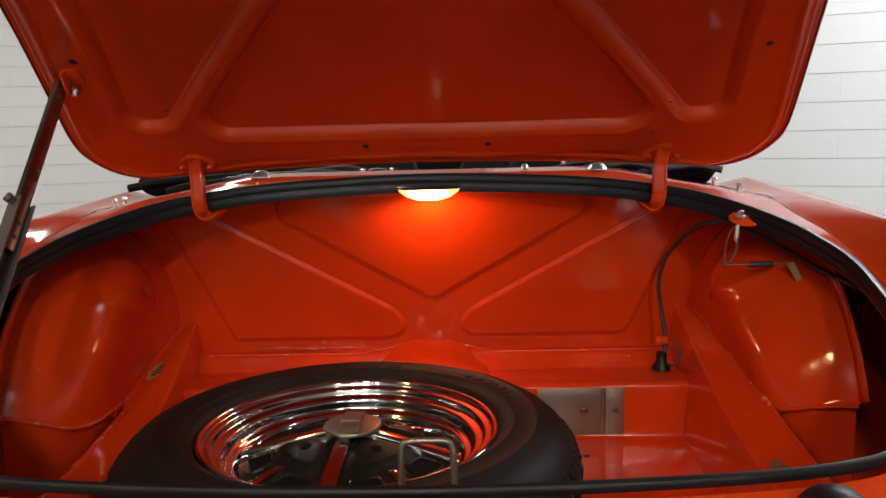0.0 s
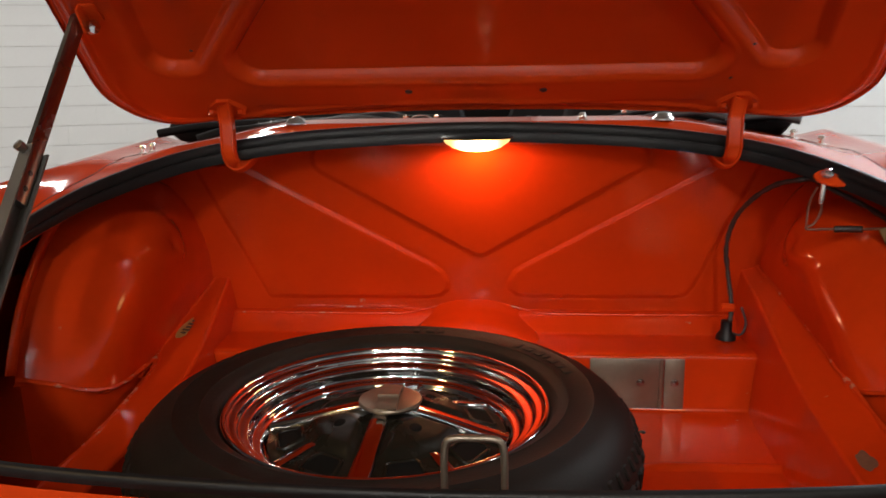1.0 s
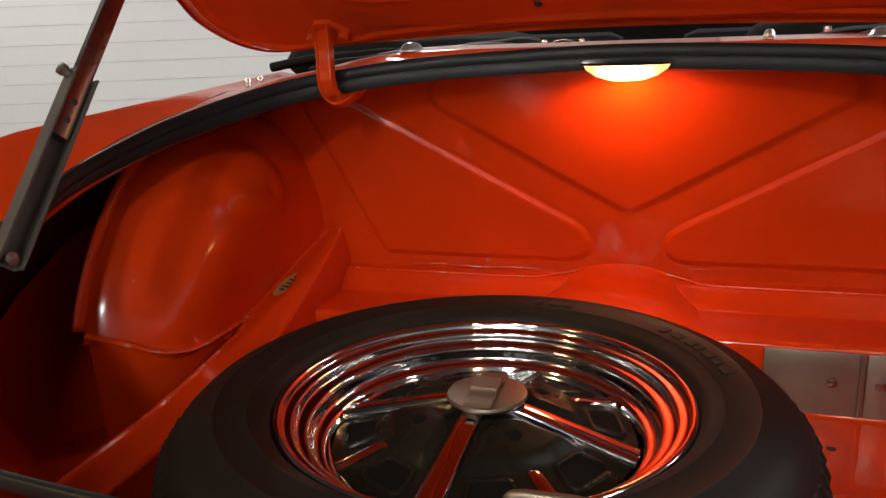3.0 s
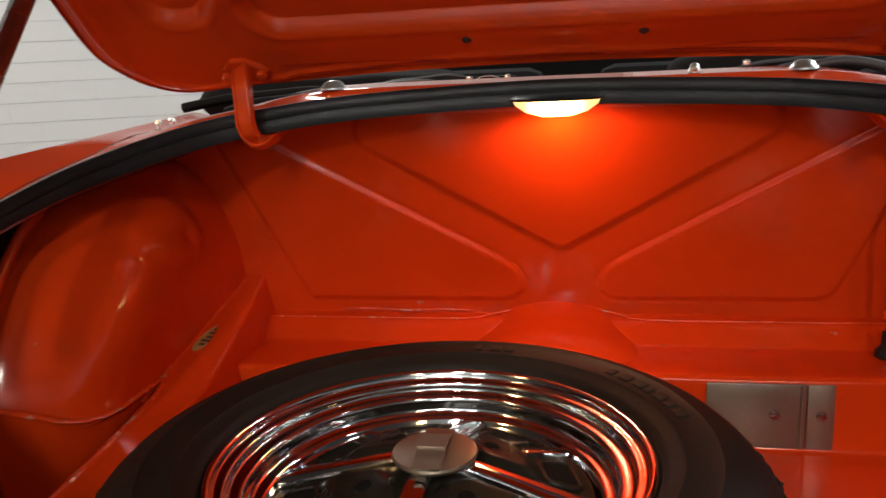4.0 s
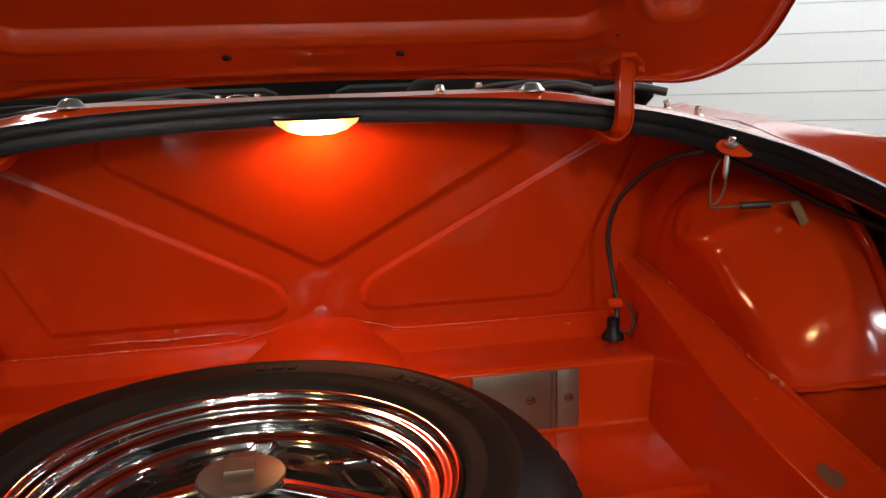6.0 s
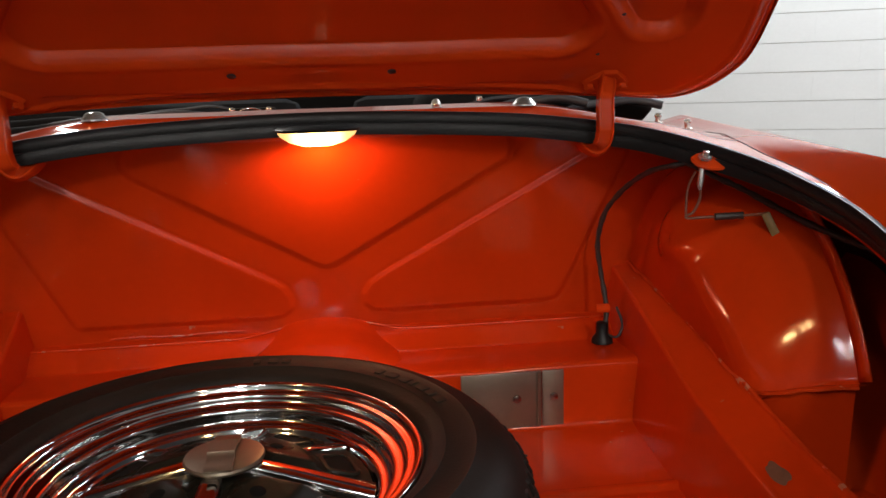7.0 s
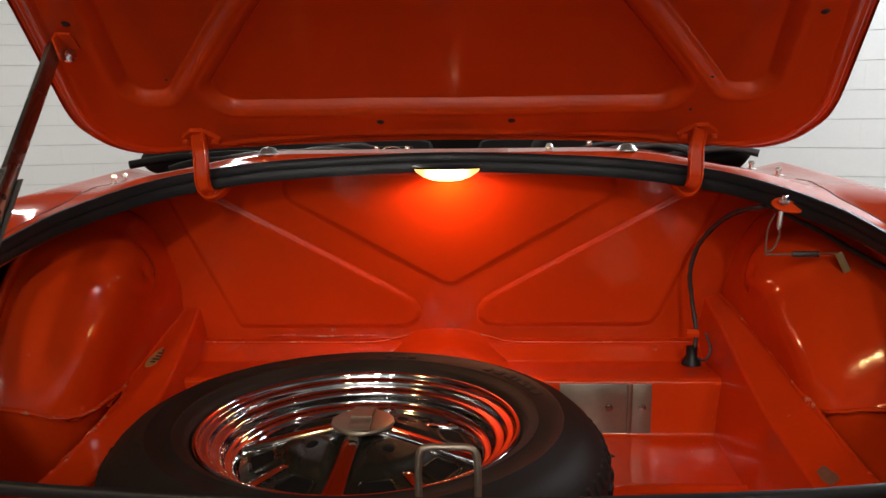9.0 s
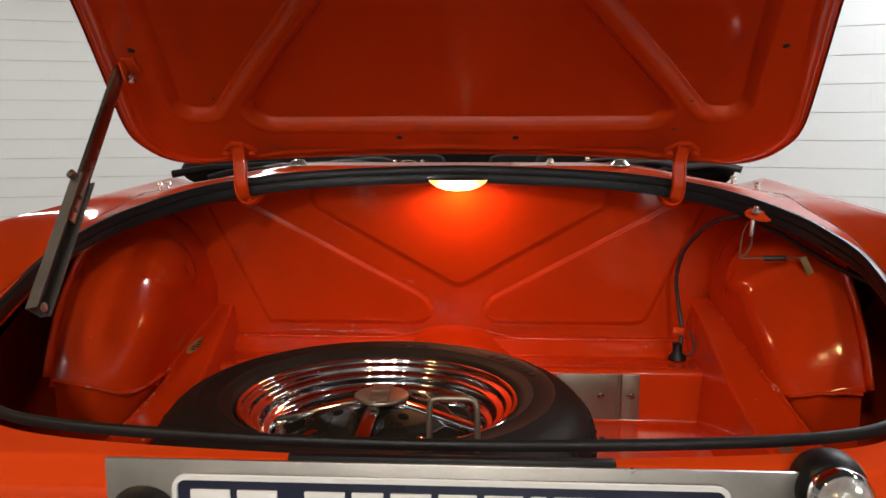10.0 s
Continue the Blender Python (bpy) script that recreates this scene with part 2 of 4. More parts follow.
# ---- the hall ----
def wall_box(name, a, b, height, thick, mat, label):
    """An upright wall from a to b in the plan; its face lies on that line, its body to the left of it."""
    a, b = Vector((*a, 0)), Vector((*b, 0))
    along = (b - a).normalized()
    back = Vector((-along.y, along.x, 0)) * thick
    base = [a, b, b + back, a + back]
    verts = base + [p + Vector((0, 0, height)) for p in base]
    faces = [(0, 1, 5, 4), (1, 2, 6, 5), (2, 3, 7, 6), (3, 0, 4, 7), (4, 5, 6, 7), (3, 2, 1, 0)]
    return tagged(mesh_ob(name, verts, faces, mat, smooth=False), label, "wall", kind="structure")


COURSE, LENGTH = 0.215, 0.62
floor = tagged(block("floor", (24, 24, 0.2), pose(0, 2, -0.1), FLOOR, bevel=0), "smooth grey concrete hall floor", "floor", kind="structure")
ceiling = tagged(block("ceiling", (24, 24, 0.2), pose(0, 2, CEILING + 0.1), CEIL, bevel=0), "dark plain hall ceiling", "ceiling", kind="structure")
LEFT_A, LEFT_B = (-10.4, 6.87), (1.2, 10.93)
RIGHT_A, RIGHT_B = (0.35, 7.34), (8.6, 4.05)
wall_far = wall_box("wall_1", LEFT_A, LEFT_B, CEILING, 0.2, MORTAR, "white-painted block wall with thin grey joints")
wall_side = wall_box("wall_2", RIGHT_A, RIGHT_B, CEILING, 0.2, MORTAR, "bright white-painted block wall with thin joints")
wall_box("wall_3", (0.35, 10.6), (0.35, 7.54), CEILING, 0.2, WALL, "plain white wall return")
wall_box("wall_4", (8.6, 4.05), (9.0, -7.0), CEILING, 0.2, WALL, "plain white hall wall")
wall_box("wall_5", (9.0, -7.0), (-10.4, -7.0), CEILING, 0.2, WALL, "plain white hall wall")
wall_box("wall_6", (-10.4, -7.0), (-10.4, 6.87), CEILING, 0.2, WALL, "plain white hall wall")

# ---- unseen strip lights ----
for x, y, length, warm in STRIPS:
    fix = thing("unseen_strip_light", (x, y, CEILING), "unseen strip light added below the ceiling", "lamp", group="strip lights")
    block("housing", (0.2, length + 0.06, 0.06), pose(x, y, CEILING - 0.03), WHITE, fix)
    block("diffuser", (0.15, length, 0.06), pose(x, y, CEILING - 0.09), TUBE_WARM if warm else TUBE, fix, "lit diffuser", bevel=0.02)

# ---- the car ----
car = thing("sports_car", (0, 1.5, 0), "orange-red classic open sports car with its boot lid propped open", "car")

# plan of the boot opening, half of it, from the tail to the cockpit side
HALF = [(0, 0.622), (0.19, 0.627), (0.36, 0.641), (0.445, 0.666), (0.512, 0.722), (0.548, 0.81), (0.562, 0.93), (0.566, 1.02), (0.55, 1.09), (0.525, 1.15), (0.47, 1.225), (0.40, 1.283), (0.28, 1.333), (0.13, 1.358), (0, 1.367)]


def rim_z(y):
    return 0.863 + 0.305 * (y - 0.63)


def loop(inset=0.0, drop=0.0, steps=8):
    """The line of the opening, anticlockwise from the tail's middle, moved inwards and down."""
    pts = [(x, y, 0) for x, y in HALF] + [(-x, y, 0) for x, y in HALF[-2:0:-1]]
    line = smooth_path(pts, steps, closed=True)
    n, out = len(line), []
    for i, p in enumerate(line):
        d = (line[(i + 1) % n] - line[i - 1]).normalized()
        q = p + Vector((-d.y, d.x, 0)) * inset
        out.append(Vector((q.x, q.y, rim_z(q.y) - drop)))
    return out


RIM = loop()
N = len(RIM)


def body_z(x, y):
    """The outer skin: a deck that levels out behind the opening, and wings with a folded crest."""
    rise = 0.010 * smoothstep(1.36, 1.385, y) + 0.06 * max(0.0, min(y, 1.46) - 1.385)
    deck = rim_z(min(y, 1.36)) - 0.012 + rise * (1 - smoothstep(0.25, 0.48, abs(x))) - 0.034 * smoothstep(0.30, 0.62, abs(x)) * smoothstep(1.08, 1.34, y)
    deck -= 0.008 * smoothstep(0.48, 0.577, abs(x)) * smoothstep(1.30, 1.37, y)
    crest = 1.0235 + 0.041 * (min(y, 1.66) - 1.10) - 0.30 * max(0.0, min(y, 1.86) - 1.66) - 0.085 * smoothstep(1.05, 0.6, y)
    t = min(1.0, max(0.0, abs(x) - 0.577) / 0.056)
    t = t * (1.12 - 0.12 * t)
    return deck * (1 - t) + crest * t - 0.22 * max(0.0, abs(x) - 0.637) - 0.6 * max(0.0, abs(x) - 0.637) ** 2


def deck_at(u, v):
    p = RIM[int(round(u * N)) % N]
    d = Vector((p.x, (p.y - 1.0) * 1.0))
    kx = (0.575 / abs(d.x)) if abs(d.x) > 1e-6 else 99
    ky = (0.445 if d.y > 0 else 0.397) / abs(d.y) if abs(d.y) > 1e-6 else 99
    k = min(kx, ky)
    w = v
    x, y = p.x + (d.x * k - p.x) * w, p.y + (1.0 + d.y * k - p.y) * w
    z = body_z(x, y) - 0.02 * smoothstep(0.618, 0.603, y)
    return Vector((x, y, z))


grid("rear_deck", N, 20, deck_at, PAINT, car, "glossy orange-red deck round the boot opening", wrap=True)


def side_at(side):
    def at(u, v):
        y = 0.604 + 2.4 * u
        a = v * math.pi / 2
        if v < 0.5:
            a = v * math.pi
            x, z = 0.74 + 0.07 * math.sin(a), body_z(0.74, y) - 0.07 * (1 - math.cos(a))
        else:
            x, z = 0.81 - 0.03 * (v - 0.5), body_z(0.74, y) - 0.07 - (body_z(0.74, y) - 0.07 - 0.25) * (v - 0.5) * 2
        return Vector((side * x, y, z))
    return at


def wing_x(v):
    return 0.575 + 0.060 * v / 0.5 if v < 0.5 else 0.635 + 0.105 * (v - 0.5) / 0.5


for side in (-1, 1):
    grid("rear_wing", 40, 24, side_at(side), PAINT, car, "orange-red rear wing with a soft crest")
    top = grid("wing_top", 60, 16, lambda u, v, s=side: Vector((s * wing_x(v), 0.604 + 2.34 * u, body_z(wing_x(v), 0.604 + 2.34 * u) - 0.02 * smoothstep(0.618, 0.603, 0.604 + 2.34 * u))), PAINT, car, "orange-red top of the rear wing")
    top.data.set_sharp_from_angle(angle=radians(16))


def tail_at(u, v):
    x = -0.80 + 1.6 * u
    e = smoothstep(0.62, 0.80, abs(x))
    z0 = body_z(min(abs(x), 0.74), 0.604) - 0.02 - 0.06 * e
    a = min(1, v * 5)
    y = 0.604 - 0.004 * math.sin(a * math.pi / 2) + 0.10 * e * e
    return Vector((x, y, z0 + (0.25 - z0) * v * v if v > 0.2 else z0 - (z0 - 0.25) * v * v))


grid("tail_panel", 60, 30, tail_at, PAINT, car, "orange-red tail panel below the boot sill")

# the gutter inside the opening, and the inner skin below it
def gutter_at(u, v):
    i = int(round(u * N)) % N
    d = (RIM[(i + 1) % N] - RIM[i - 1]).normalized()
    inward = Vector((-d.y, d.x, 0)).normalized()
    return RIM[i] + inward * (0.002 + (0.003 + 0.007 * smoothstep(1.05, 1.25, RIM[i].y)) * v) - Vector((0, 0, 0.013 + 0.020 * v))


grid("gutter", N, 4, gutter_at, BOOT_PAINT, car, "red painted gutter round the opening", wrap=True)


def skin_at(u, v):
    p = gutter_at(u, 1)
    k = 1 + 0.25 * smoothstep(0, 0.07, v)
    far = smoothstep(1.05, 1.15, p.y)
    y = 1.0 + (p.y - 1.0) * k
    y += (1.50 - y) * far * smoothstep(0, 0.08, v)
    x = p.x * (1 + (k - 1) * (1 - far) + 0.10 * far * smoothstep(0, 0.08, v))
    return Vector((x, max(0.634, y), p.z + (0.640 - p.z) * (v if far < 0.5 else max(0.0, v - 0.1))))


# darker colour than the boot paint keeps the cavity round the opening dark
grid("inner_skin", N, 20, skin_at, UNDERSIDE, car, "dark red-brown inner side of the body panels", wrap=True)

# bulkhead with three raised pressings
V_PANEL = [(0.002, 0.853), (0.335, 1.049), (-0.332, 1.049)]
L_PANEL = [(-0.372, 0.776), (-0.088, 0.776), (-0.070, 0.779), (-0.058, 0.790), (-0.057, 0.803), (-0.066, 0.821), (-0.078, 0.831), (-0.405, 1.016), (-0.470, 1.016)]
R_PANEL = [(0.086, 0.779), (0.335, 0.779), (0.352, 0.783), (0.362, 0.797), (0.448, 1.016), (0.403, 1.016), (0.080, 0.832), (0.066, 0.822), (0.056, 0.805), (0.057, 0.791), (0.068, 0.781)]


def bulkhead_y(z):
    return 1.475 - 0.25 * (z - 0.73)


def bulkhead_at(u, v):
    x = -0.62 + 1.24 * u
    z = 0.72 + (body_z(x, 1.40) - 0.012 - 0.72) * v
    d = min(inside(x, z, V_PANEL, 0.024), inside(x, z, L_PANEL, 0.005), inside(x, z, R_PANEL, 0.005))
    lift = 0.0040 * (1 - ramp(-0.001, 0.0055, d, 0.45)) - 0.0005 * math.exp(-(((d - 0.008) / 0.0025) ** 2))
    wave = 0.0012 * noise.noise(Vector((x * 7, z * 7, 3)))
    return Vector((x, bulkhead_y(z) - lift + wave, z))


grid("bulkhead_panel", 760, 240, bulkhead_at, BULKHEAD_PAINT, car, "red bulkhead panel with triangular pressings")

# floor and step in one pressing
PROFILE = smooth_path([(0, 0.630, 0.648), (0, 0.8, 0.648), (0, 0.95, 0.648), (0, 1.04, 0.648), (0, 1.07, 0.648), (0, 1.08, 0.648), (0, 1.09, 0.648), (0, 1.10, 0.648), (0, 1.11, 0.648), (0, 1.16, 0.648), (0, 1.22, 0.648), (0, 1.258, 0.649), (0, 1.268, 0.656), (0, 1.272, 0.69), (0, 1.2735, 0.728), (0, 1.277, 0.7355), (0, 1.286, 0.7375), (0, 1.32, 0.7345), (0, 1.36, 0.7305), (0, 1.390, 0.7278), (0, 1.400, 0.7282), (0, 1.410, 0.7325), (0, 1.436, 0.7440), (0, 1.446, 0.7472), (0, 1.456, 0.7482), (0, 1.4715, 0.7490)], 5)


def floor_at(u, v):
    p = PROFILE[int(round(v * (len(PROFILE) - 1)))]
    x = -0.70 + 1.40 * u
    y, z = p.y, p.z
    if z < 0.66:
        z += 0.006 * (1 - smoothstep(0.003, 0.011, abs(y - 1.09))) * smoothstep(0.22, 0.25, x) + 0.0015 * noise.noise(Vector((x * 6, y * 6, 0)))
    else:
        z += 0.001 * noise.noise(Vector((x * 9, y * 9, 5)))
    return Vector((x, y, z))


grid("boot_floor", 140, len(PROFILE) - 1, floor_at, BOOT_PAINT, car, "red boot floor stepped up to a rear shelf")


# rounded hump where the shelf meets the bulkhead
def hump_at(u, v):
    t = 2 * u - 1
    y = 1.485 - 0.175 * v
    tall = 0.036 * (1 - 0.30 * v) * math.sqrt(max(0.0, 1 - max(0.0, (v - 0.62) / 0.38) ** 2))
    x = -0.008 + (0.098 + 0.018 * v) * t * math.sqrt(max(0.0, 1 - max(0.0, (v - 0.62) / 0.38) ** 3 * 0.4))
    return Vector((x, y, 0.7295 + tall * (1 - abs(t) ** 2.3) + 0.006 * smoothstep(0.35, 0.0, v) + 0.0006 * noise.noise(Vector((x * 20, y * 20, 2)))))


grid("tunnel_hump", 60, 40, hump_at, BOOT_PAINT, car, "rounded red hump over the axle tunnel")

# joint between shelf and bulkhead, its paint chipped
SEAM = [(-0.44, 1.447, 0.7485), (-0.30, 1.447, 0.748), (-0.17, 1.447, 0.748), (-0.13, 1.449, 0.7485), (-0.10, 1.460, 0.751), (-0.07, 1.467, 0.756), (-0.04, 1.466, 0.762), (-0.008, 1.4655, 0.765), (0.025, 1.466, 0.762), (0.055, 1.467, 0.756), (0.085, 1.460, 0.751), (0.115, 1.449, 0.7485), (0.25, 1.447, 0.748), (0.435, 1.447, 0.7485)]
sweep("shelf_seam", smooth_path(SEAM, 10), ring(0.0013, 8), WELD, car, "thin seam along the shelf with chipped paint")
sweep("shelf_lip", smooth_path([(-0.33 + 0.05 * i, bulkhead_y(0.754) - 0.001, 0.754 + 0.0012 * math.sin(2.3 * i)) for i in range(5)], 6), ring(0.0013, 6), WELD, car, "short rough bead of weld above the shelf")

# side boxes: an upright inner wall with a sloping flat top
def side_box(side, edge, lift):
    """edge: y, x and height of the inner top edge; lift: rise of the flat top outwards."""
    line = smooth_path(edge, 6)

    def at(u, v):
        y, x, z = line[int(round(u * (len(line) - 1)))]
        if v < 0.35:
            return Vector((side * (x - 0.016 * (1 - v / 0.35)), y, 0.64 + (z - 0.006 - 0.64) * v / 0.35))
        if v < 0.55:
            a = (v - 0.35) / 0.20 * math.pi / 2
            return Vector((side * (x + 0.006 - 0.006 * math.cos(a)), y, z - 0.006 + 0.006 * math.sin(a)))
        w = min(1.0, (v - 0.55) / 0.32)
        wide = 0.054 + 0.03 * smoothstep(1.16, 1.34, y)
        drop = 0.14 * max(0.0, (v - 0.87) / 0.13)
        return Vector((side * (x + 0.006 + wide * w), y, z + lift * w * wide / 0.15 - drop + 0.0014 * noise.noise(Vector((y * 11, w * 2, side))) + 0.0022 * smoothstep(0.86, 1.0, w)))

    ob = grid("side_box", len(line) - 1, 60, at, BOOT_PAINT, car, "red box section along the boot side")
    sweep("box_seam", [at(i / 40, 0.865) + Vector((0, 0, 0.0006)) for i in range(41)], lambda t: [(a * (1 + 0.4 * math.sin(61 * t)), b) for a, b in ((0.0028, -0.0012), (0.0020, 0.0012), (-0.0012, 0.0015), (-0.0028, -0.0012))], WELD, ob, "welded seam of the box, paint chipped")
    seam = []
    for i in range(31):
        y, x, z = line[int(round((0.10 + 0.42 * i / 30) * (len(line) - 1)))]
        bx = 0.4775 - 0.009 * smoothstep(0.77, 0.84, z)
        seam.append(Vector((side * bx, y, z + lift * (bx - x) / 0.15 + 0.0012)))
    sweep("arch_seam", seam, lambda t: [(a * (1 + 0.35 * math.sin(53 * t) + 0.2 * math.sin(131 * t)), b) for a, b in ((0.0036, -0.0012), (0.0024, 0.0008), (0.0, 0.0013), (-0.0024, 0.0008), (-0.0036, -0.0012))], WELD, ob, "sealed seam between box and arch")
    return ob


side_box(1, [(1.50, 0.447, 0.842), (1.44, 0.442, 0.826), (1.34, 0.434, 0.812), (1.22, 0.426, 0.788), (1.10, 0.420, 0.763), (1.00, 0.418, 0.748), (0.90, 0.416, 0.738), (0.78, 0.415, 0.728), (0.66, 0.415, 0.72)], 0.03)
side_box(-1, [(1.50, 0.450, 0.83), (1.445, 0.443, 0.807), (1.35, 0.428, 0.786), (1.26, 0.416, 0.767), (1.16, 0.406, 0.748), (1.08, 0.402, 0.740), (1.00, 0.402, 0.732), (0.90, 0.402, 0.728), (0.66, 0.41, 0.72)], -0.012)


def scuff_at(u, v):
    a = 2 * math.pi * u
    r = v * (1 + 0.35 * noise.noise(Vector((math.cos(a) * 1.3, math.sin(a) * 1.3, 4))))
    x, y = 0.436 + 0.0085 * r * math.cos(a), 0.927 + 0.019 * r * math.sin(a)
    return Vector((x, y, 0.738 + 0.105 * (y - 0.90) + 0.2 * (x - 0.422) + 0.0016 * (1 - 0.8 * v)))


grid("scuff", 28, 4, scuff_at, SCUFF, car, "worn grey patch rubbed through the paint", wrap=True)


# recessed panel outboard of each box, below the arch
def recess_at(side):
    def at(u, v):
        y = 0.64 + 0.60 * u
        a = smoothstep(0, 0.7, v)
        x = 0.455 + 0.15 * min(1.0, v / 0.7) + 0.06 * max(0.0, (v - 0.7) / 0.3) ** 0.7
        z = 0.598 + 0.006 * a + 0.20 * max(0.0, (v - 0.7) / 0.3) ** 1.3 + (0.062 + 0.005 * side) * smoothstep(0.98, 1.16, y) + 0.022 * smoothstep(0.485, 0.53, x) * smoothstep(0.97, 1.03, y)
        return Vector((side * x, y, z + 0.002 * noise.noise(Vector((x * 9, y * 9, side)))))
    return at


for side in (-1, 1):
    grid("recess_panel", 30, 24, recess_at(side), BOOT_PAINT, car, "dark red recessed panel below the wheel arch")


# wheel arches, domed, each with a raised boss
CREASE = smooth_path([(0.0, 0.466, 0), (0.12, 0.466, 0), (0.205, 0.467, 0), (0.226, 0.4705, 0), (0.239, 0.477, 0), (0.251, 0.487, 0), (0.272, 0.506, 0), (0.297, 0.530, 0), (0.318, 0.553, 0), (0.330, 0.574, 0)], 8)


def arch_at(side):
    def at(u, v):
        a = math.radians(12 + 178 * u)
        s = v * math.pi / 2
        # a soft dome over the top, a rounded crease between flank and tread down the front
        dome_r, dome_x = 0.330 * math.sin(s) ** 0.55, 0.466 + 0.108 * (1 - math.cos(s)) ** 1.15
        k = v * (len(CREASE) - 1)
        edge_r, edge_x, _ = CREASE[int(k)].lerp(CREASE[min(len(CREASE) - 1, int(k) + 1)], k - int(k))
        front = (1 - smoothstep(66, 104, 12 + 178 * u)) * (1.0 if side > 0 else 0.55)
        r, x = dome_r + (edge_r - dome_r) * front, dome_x + (edge_x - dome_x) * front
        r *= 1 + 0.10 * front * (1 - smoothstep(22, 52, 12 + 178 * u)) * smoothstep(0.10, 0.235, r) * (1 - smoothstep(0.235, 0.33, r))
        y, z = 1.325 + r * math.cos(math.pi - a), 0.680 + r * math.sin(a)
        z = max(z, 0.754 + 0.006 * side + 0.034 * smoothstep(1.075, 1.0, y)) if y < 1.20 else z
        boss = math.hypot((y - 1.245 - 0.5 * (0.95 - z)) / 0.080, (z - 0.930) / 0.068)
        x += 0.012 * smoothstep(0.86, 0.76, z) * (1 - v)
        x -= 0.011 * (1 - smoothstep(0.50, 1.05, boss))
        dent = math.hypot(y - 1.285, z - 0.908)
        x += 0.0045 * math.exp(-((dent / 0.012) ** 2)) * (1 + 0.5 * math.cos(5 * math.atan2(z - 0.908, y - 1.285)))
        x += 0.0018 * noise.noise(Vector((y * 8, z * 8, side))) + 0.0005 * noise.noise(Vector((y * 30, z * 30, side)))
        return Vector((side * x, y, min(z, body_z(x, y) - 0.014)))
    return at


def flange_at(side):
    def at(u, v):
        a = math.radians(20 + 170 * u)
        r = 0.330 + 0.016 * v
        y = 1.325 + r * math.cos(math.pi - a)
        return Vector((side * (0.574 + 0.003 * v), y, min(0.680 + r * math.sin(a), body_z(0.574, y) - 0.010)))
    return at


for side in (-1, 1):
    arch = grid("wheel_arch", 120, 72, arch_at(side), BOOT_PAINT, car, "domed red inner wheel arch")
    grid("flange", 90, 2, flange_at(side), BOOT_PAINT, arch, thick=0.003)
    lip = smooth_path([(side * x, y, z) for x, y, z in ((0.472, 1.215, 0.760 + 0.008 * side), (0.477, 1.150, 0.757 + 0.006 * side), (0.480, 1.110, 0.756 + 0.006 * side), (0.488, 1.075, 0.759 + 0.006 * side), (0.500, 1.045, 0.769 + 0.006 * side), (0.522, 1.022, 0.783 + 0.004 * side), (0.566, 1.006, 0.792))], 6)
    sweep("weld_seam", lip, lambda t: [(a * (1 + 0.25 * math.sin(47 * t)), b) for a, b in ((0.0050, -0.002), (0.0045, 0.001), (0.0015, 0.002), (-0.002, 0.0015), (-0.004, -0.001), (-0.003, -0.003))], WELD, arch, "uneven welded seam with chipped paint")
    grid("skirt", len(lip) - 1, 8, lambda u, v, line=lip, s=side: line[int(round(u * (len(line) - 1)))] + Vector((s * 0.004 * v, 0.003 + 0.012 * v, -0.001 - 0.15 * v)), BOOT_PAINT, arch)

# weather strip round the opening
SEAL = [(0.007, -0.003), (0.007, 0.004), (0.003, 0.008), (-0.003, 0.008), (-0.006, 0.004), (-0.007, -0.003), (-0.006, -0.008), (0.006, -0.008)]
def seal_section(t):
    k = 0.62 + 0.38 * smoothstep(0.64, 0.80, RIM[int(t * N) % N].y)
    return [(a * k, (b - 0.008) * k + 0.008) for a, b in SEAL]


seal = sweep("weather_strip", loop(0.008, 0.008), seal_section, RUBBER, car, "black rubber seal round the boot opening", closed=True)
inner_line = [p for p in loop(0.016, 0.0205) if p.y > 0.80]
k = next(i for i in range(len(inner_line)) if (inner_line[i] - inner_line[i - 1]).length > 0.05 or i == 0)
inner_line = inner_line[k:] + inner_line[:k]


def lip_section(t):
    y = inner_line[min(len(inner_line) - 1, int(t * len(inner_line)))].y
    w = 0.35 + 0.65 * smoothstep(0.85, 1.25, y)
    return [(0.004 * (1 - w) + a * 0.5 * w, 0.006 * (1 - w) + b * 0.95 * w) for a, b in SEAL]


sweep("lip", inner_line, lip_section, RUBBER, seal, "second lower rubber lip")

# ---- the lid ----
LID_HINGE, LID_TURN = Vector((0.004, 1.26, 1.135)), radians(33.0)
ALONG = Vector((0, -math.cos(LID_TURN), math.sin(LID_TURN)))
OUT = Vector((0, math.sin(LID_TURN), math.cos(LID_TURN)))


def lid_place(x, s, h=0.0):
    """x across, s from the hinge line to the free edge, h away from the boot; the lid bends down lengthwise."""
    h -= 0.3 * max(0.0, s) * (s - 0.228)
    return LID_HINGE + Vector((x, 0, 0)) + ALONG * s + OUT * h


LID_HALF = [(0, -0.054), (0.2, -0.060), (0.38, -0.076), (0.47, -0.087), (0.516, -0.068), (0.541, -0.028), (0.549, 0.015), (0.542, 0.08), (0.519, 0.20), (0.490, 0.33), (0.46, 0.46), (0.42, 0.58), (0.34, 0.66), (0.2, 0.69), (0, 0.695)]
LID_LINE = smooth_path([(x, s, 0) for x, s in LID_HALF] + [(-x, s, 0) for x, s in LID_HALF[-2:0:-1]], 24, closed=True)
CENTRE = Vector((0, 0.28, 0))
MID_PANEL = [(-0.357, 0.034), (0.357, 0.034), (0.032, 0.52), (-0.032, 0.52)]
TRI_L = [(-0.446, 0.060), (-0.390, 0.060), (-0.056, 0.54), (-0.36, 0.60)]
TRI_R = [(0.390, 0.060), (0.446, 0.060), (0.36, 0.60), (0.056, 0.54)]


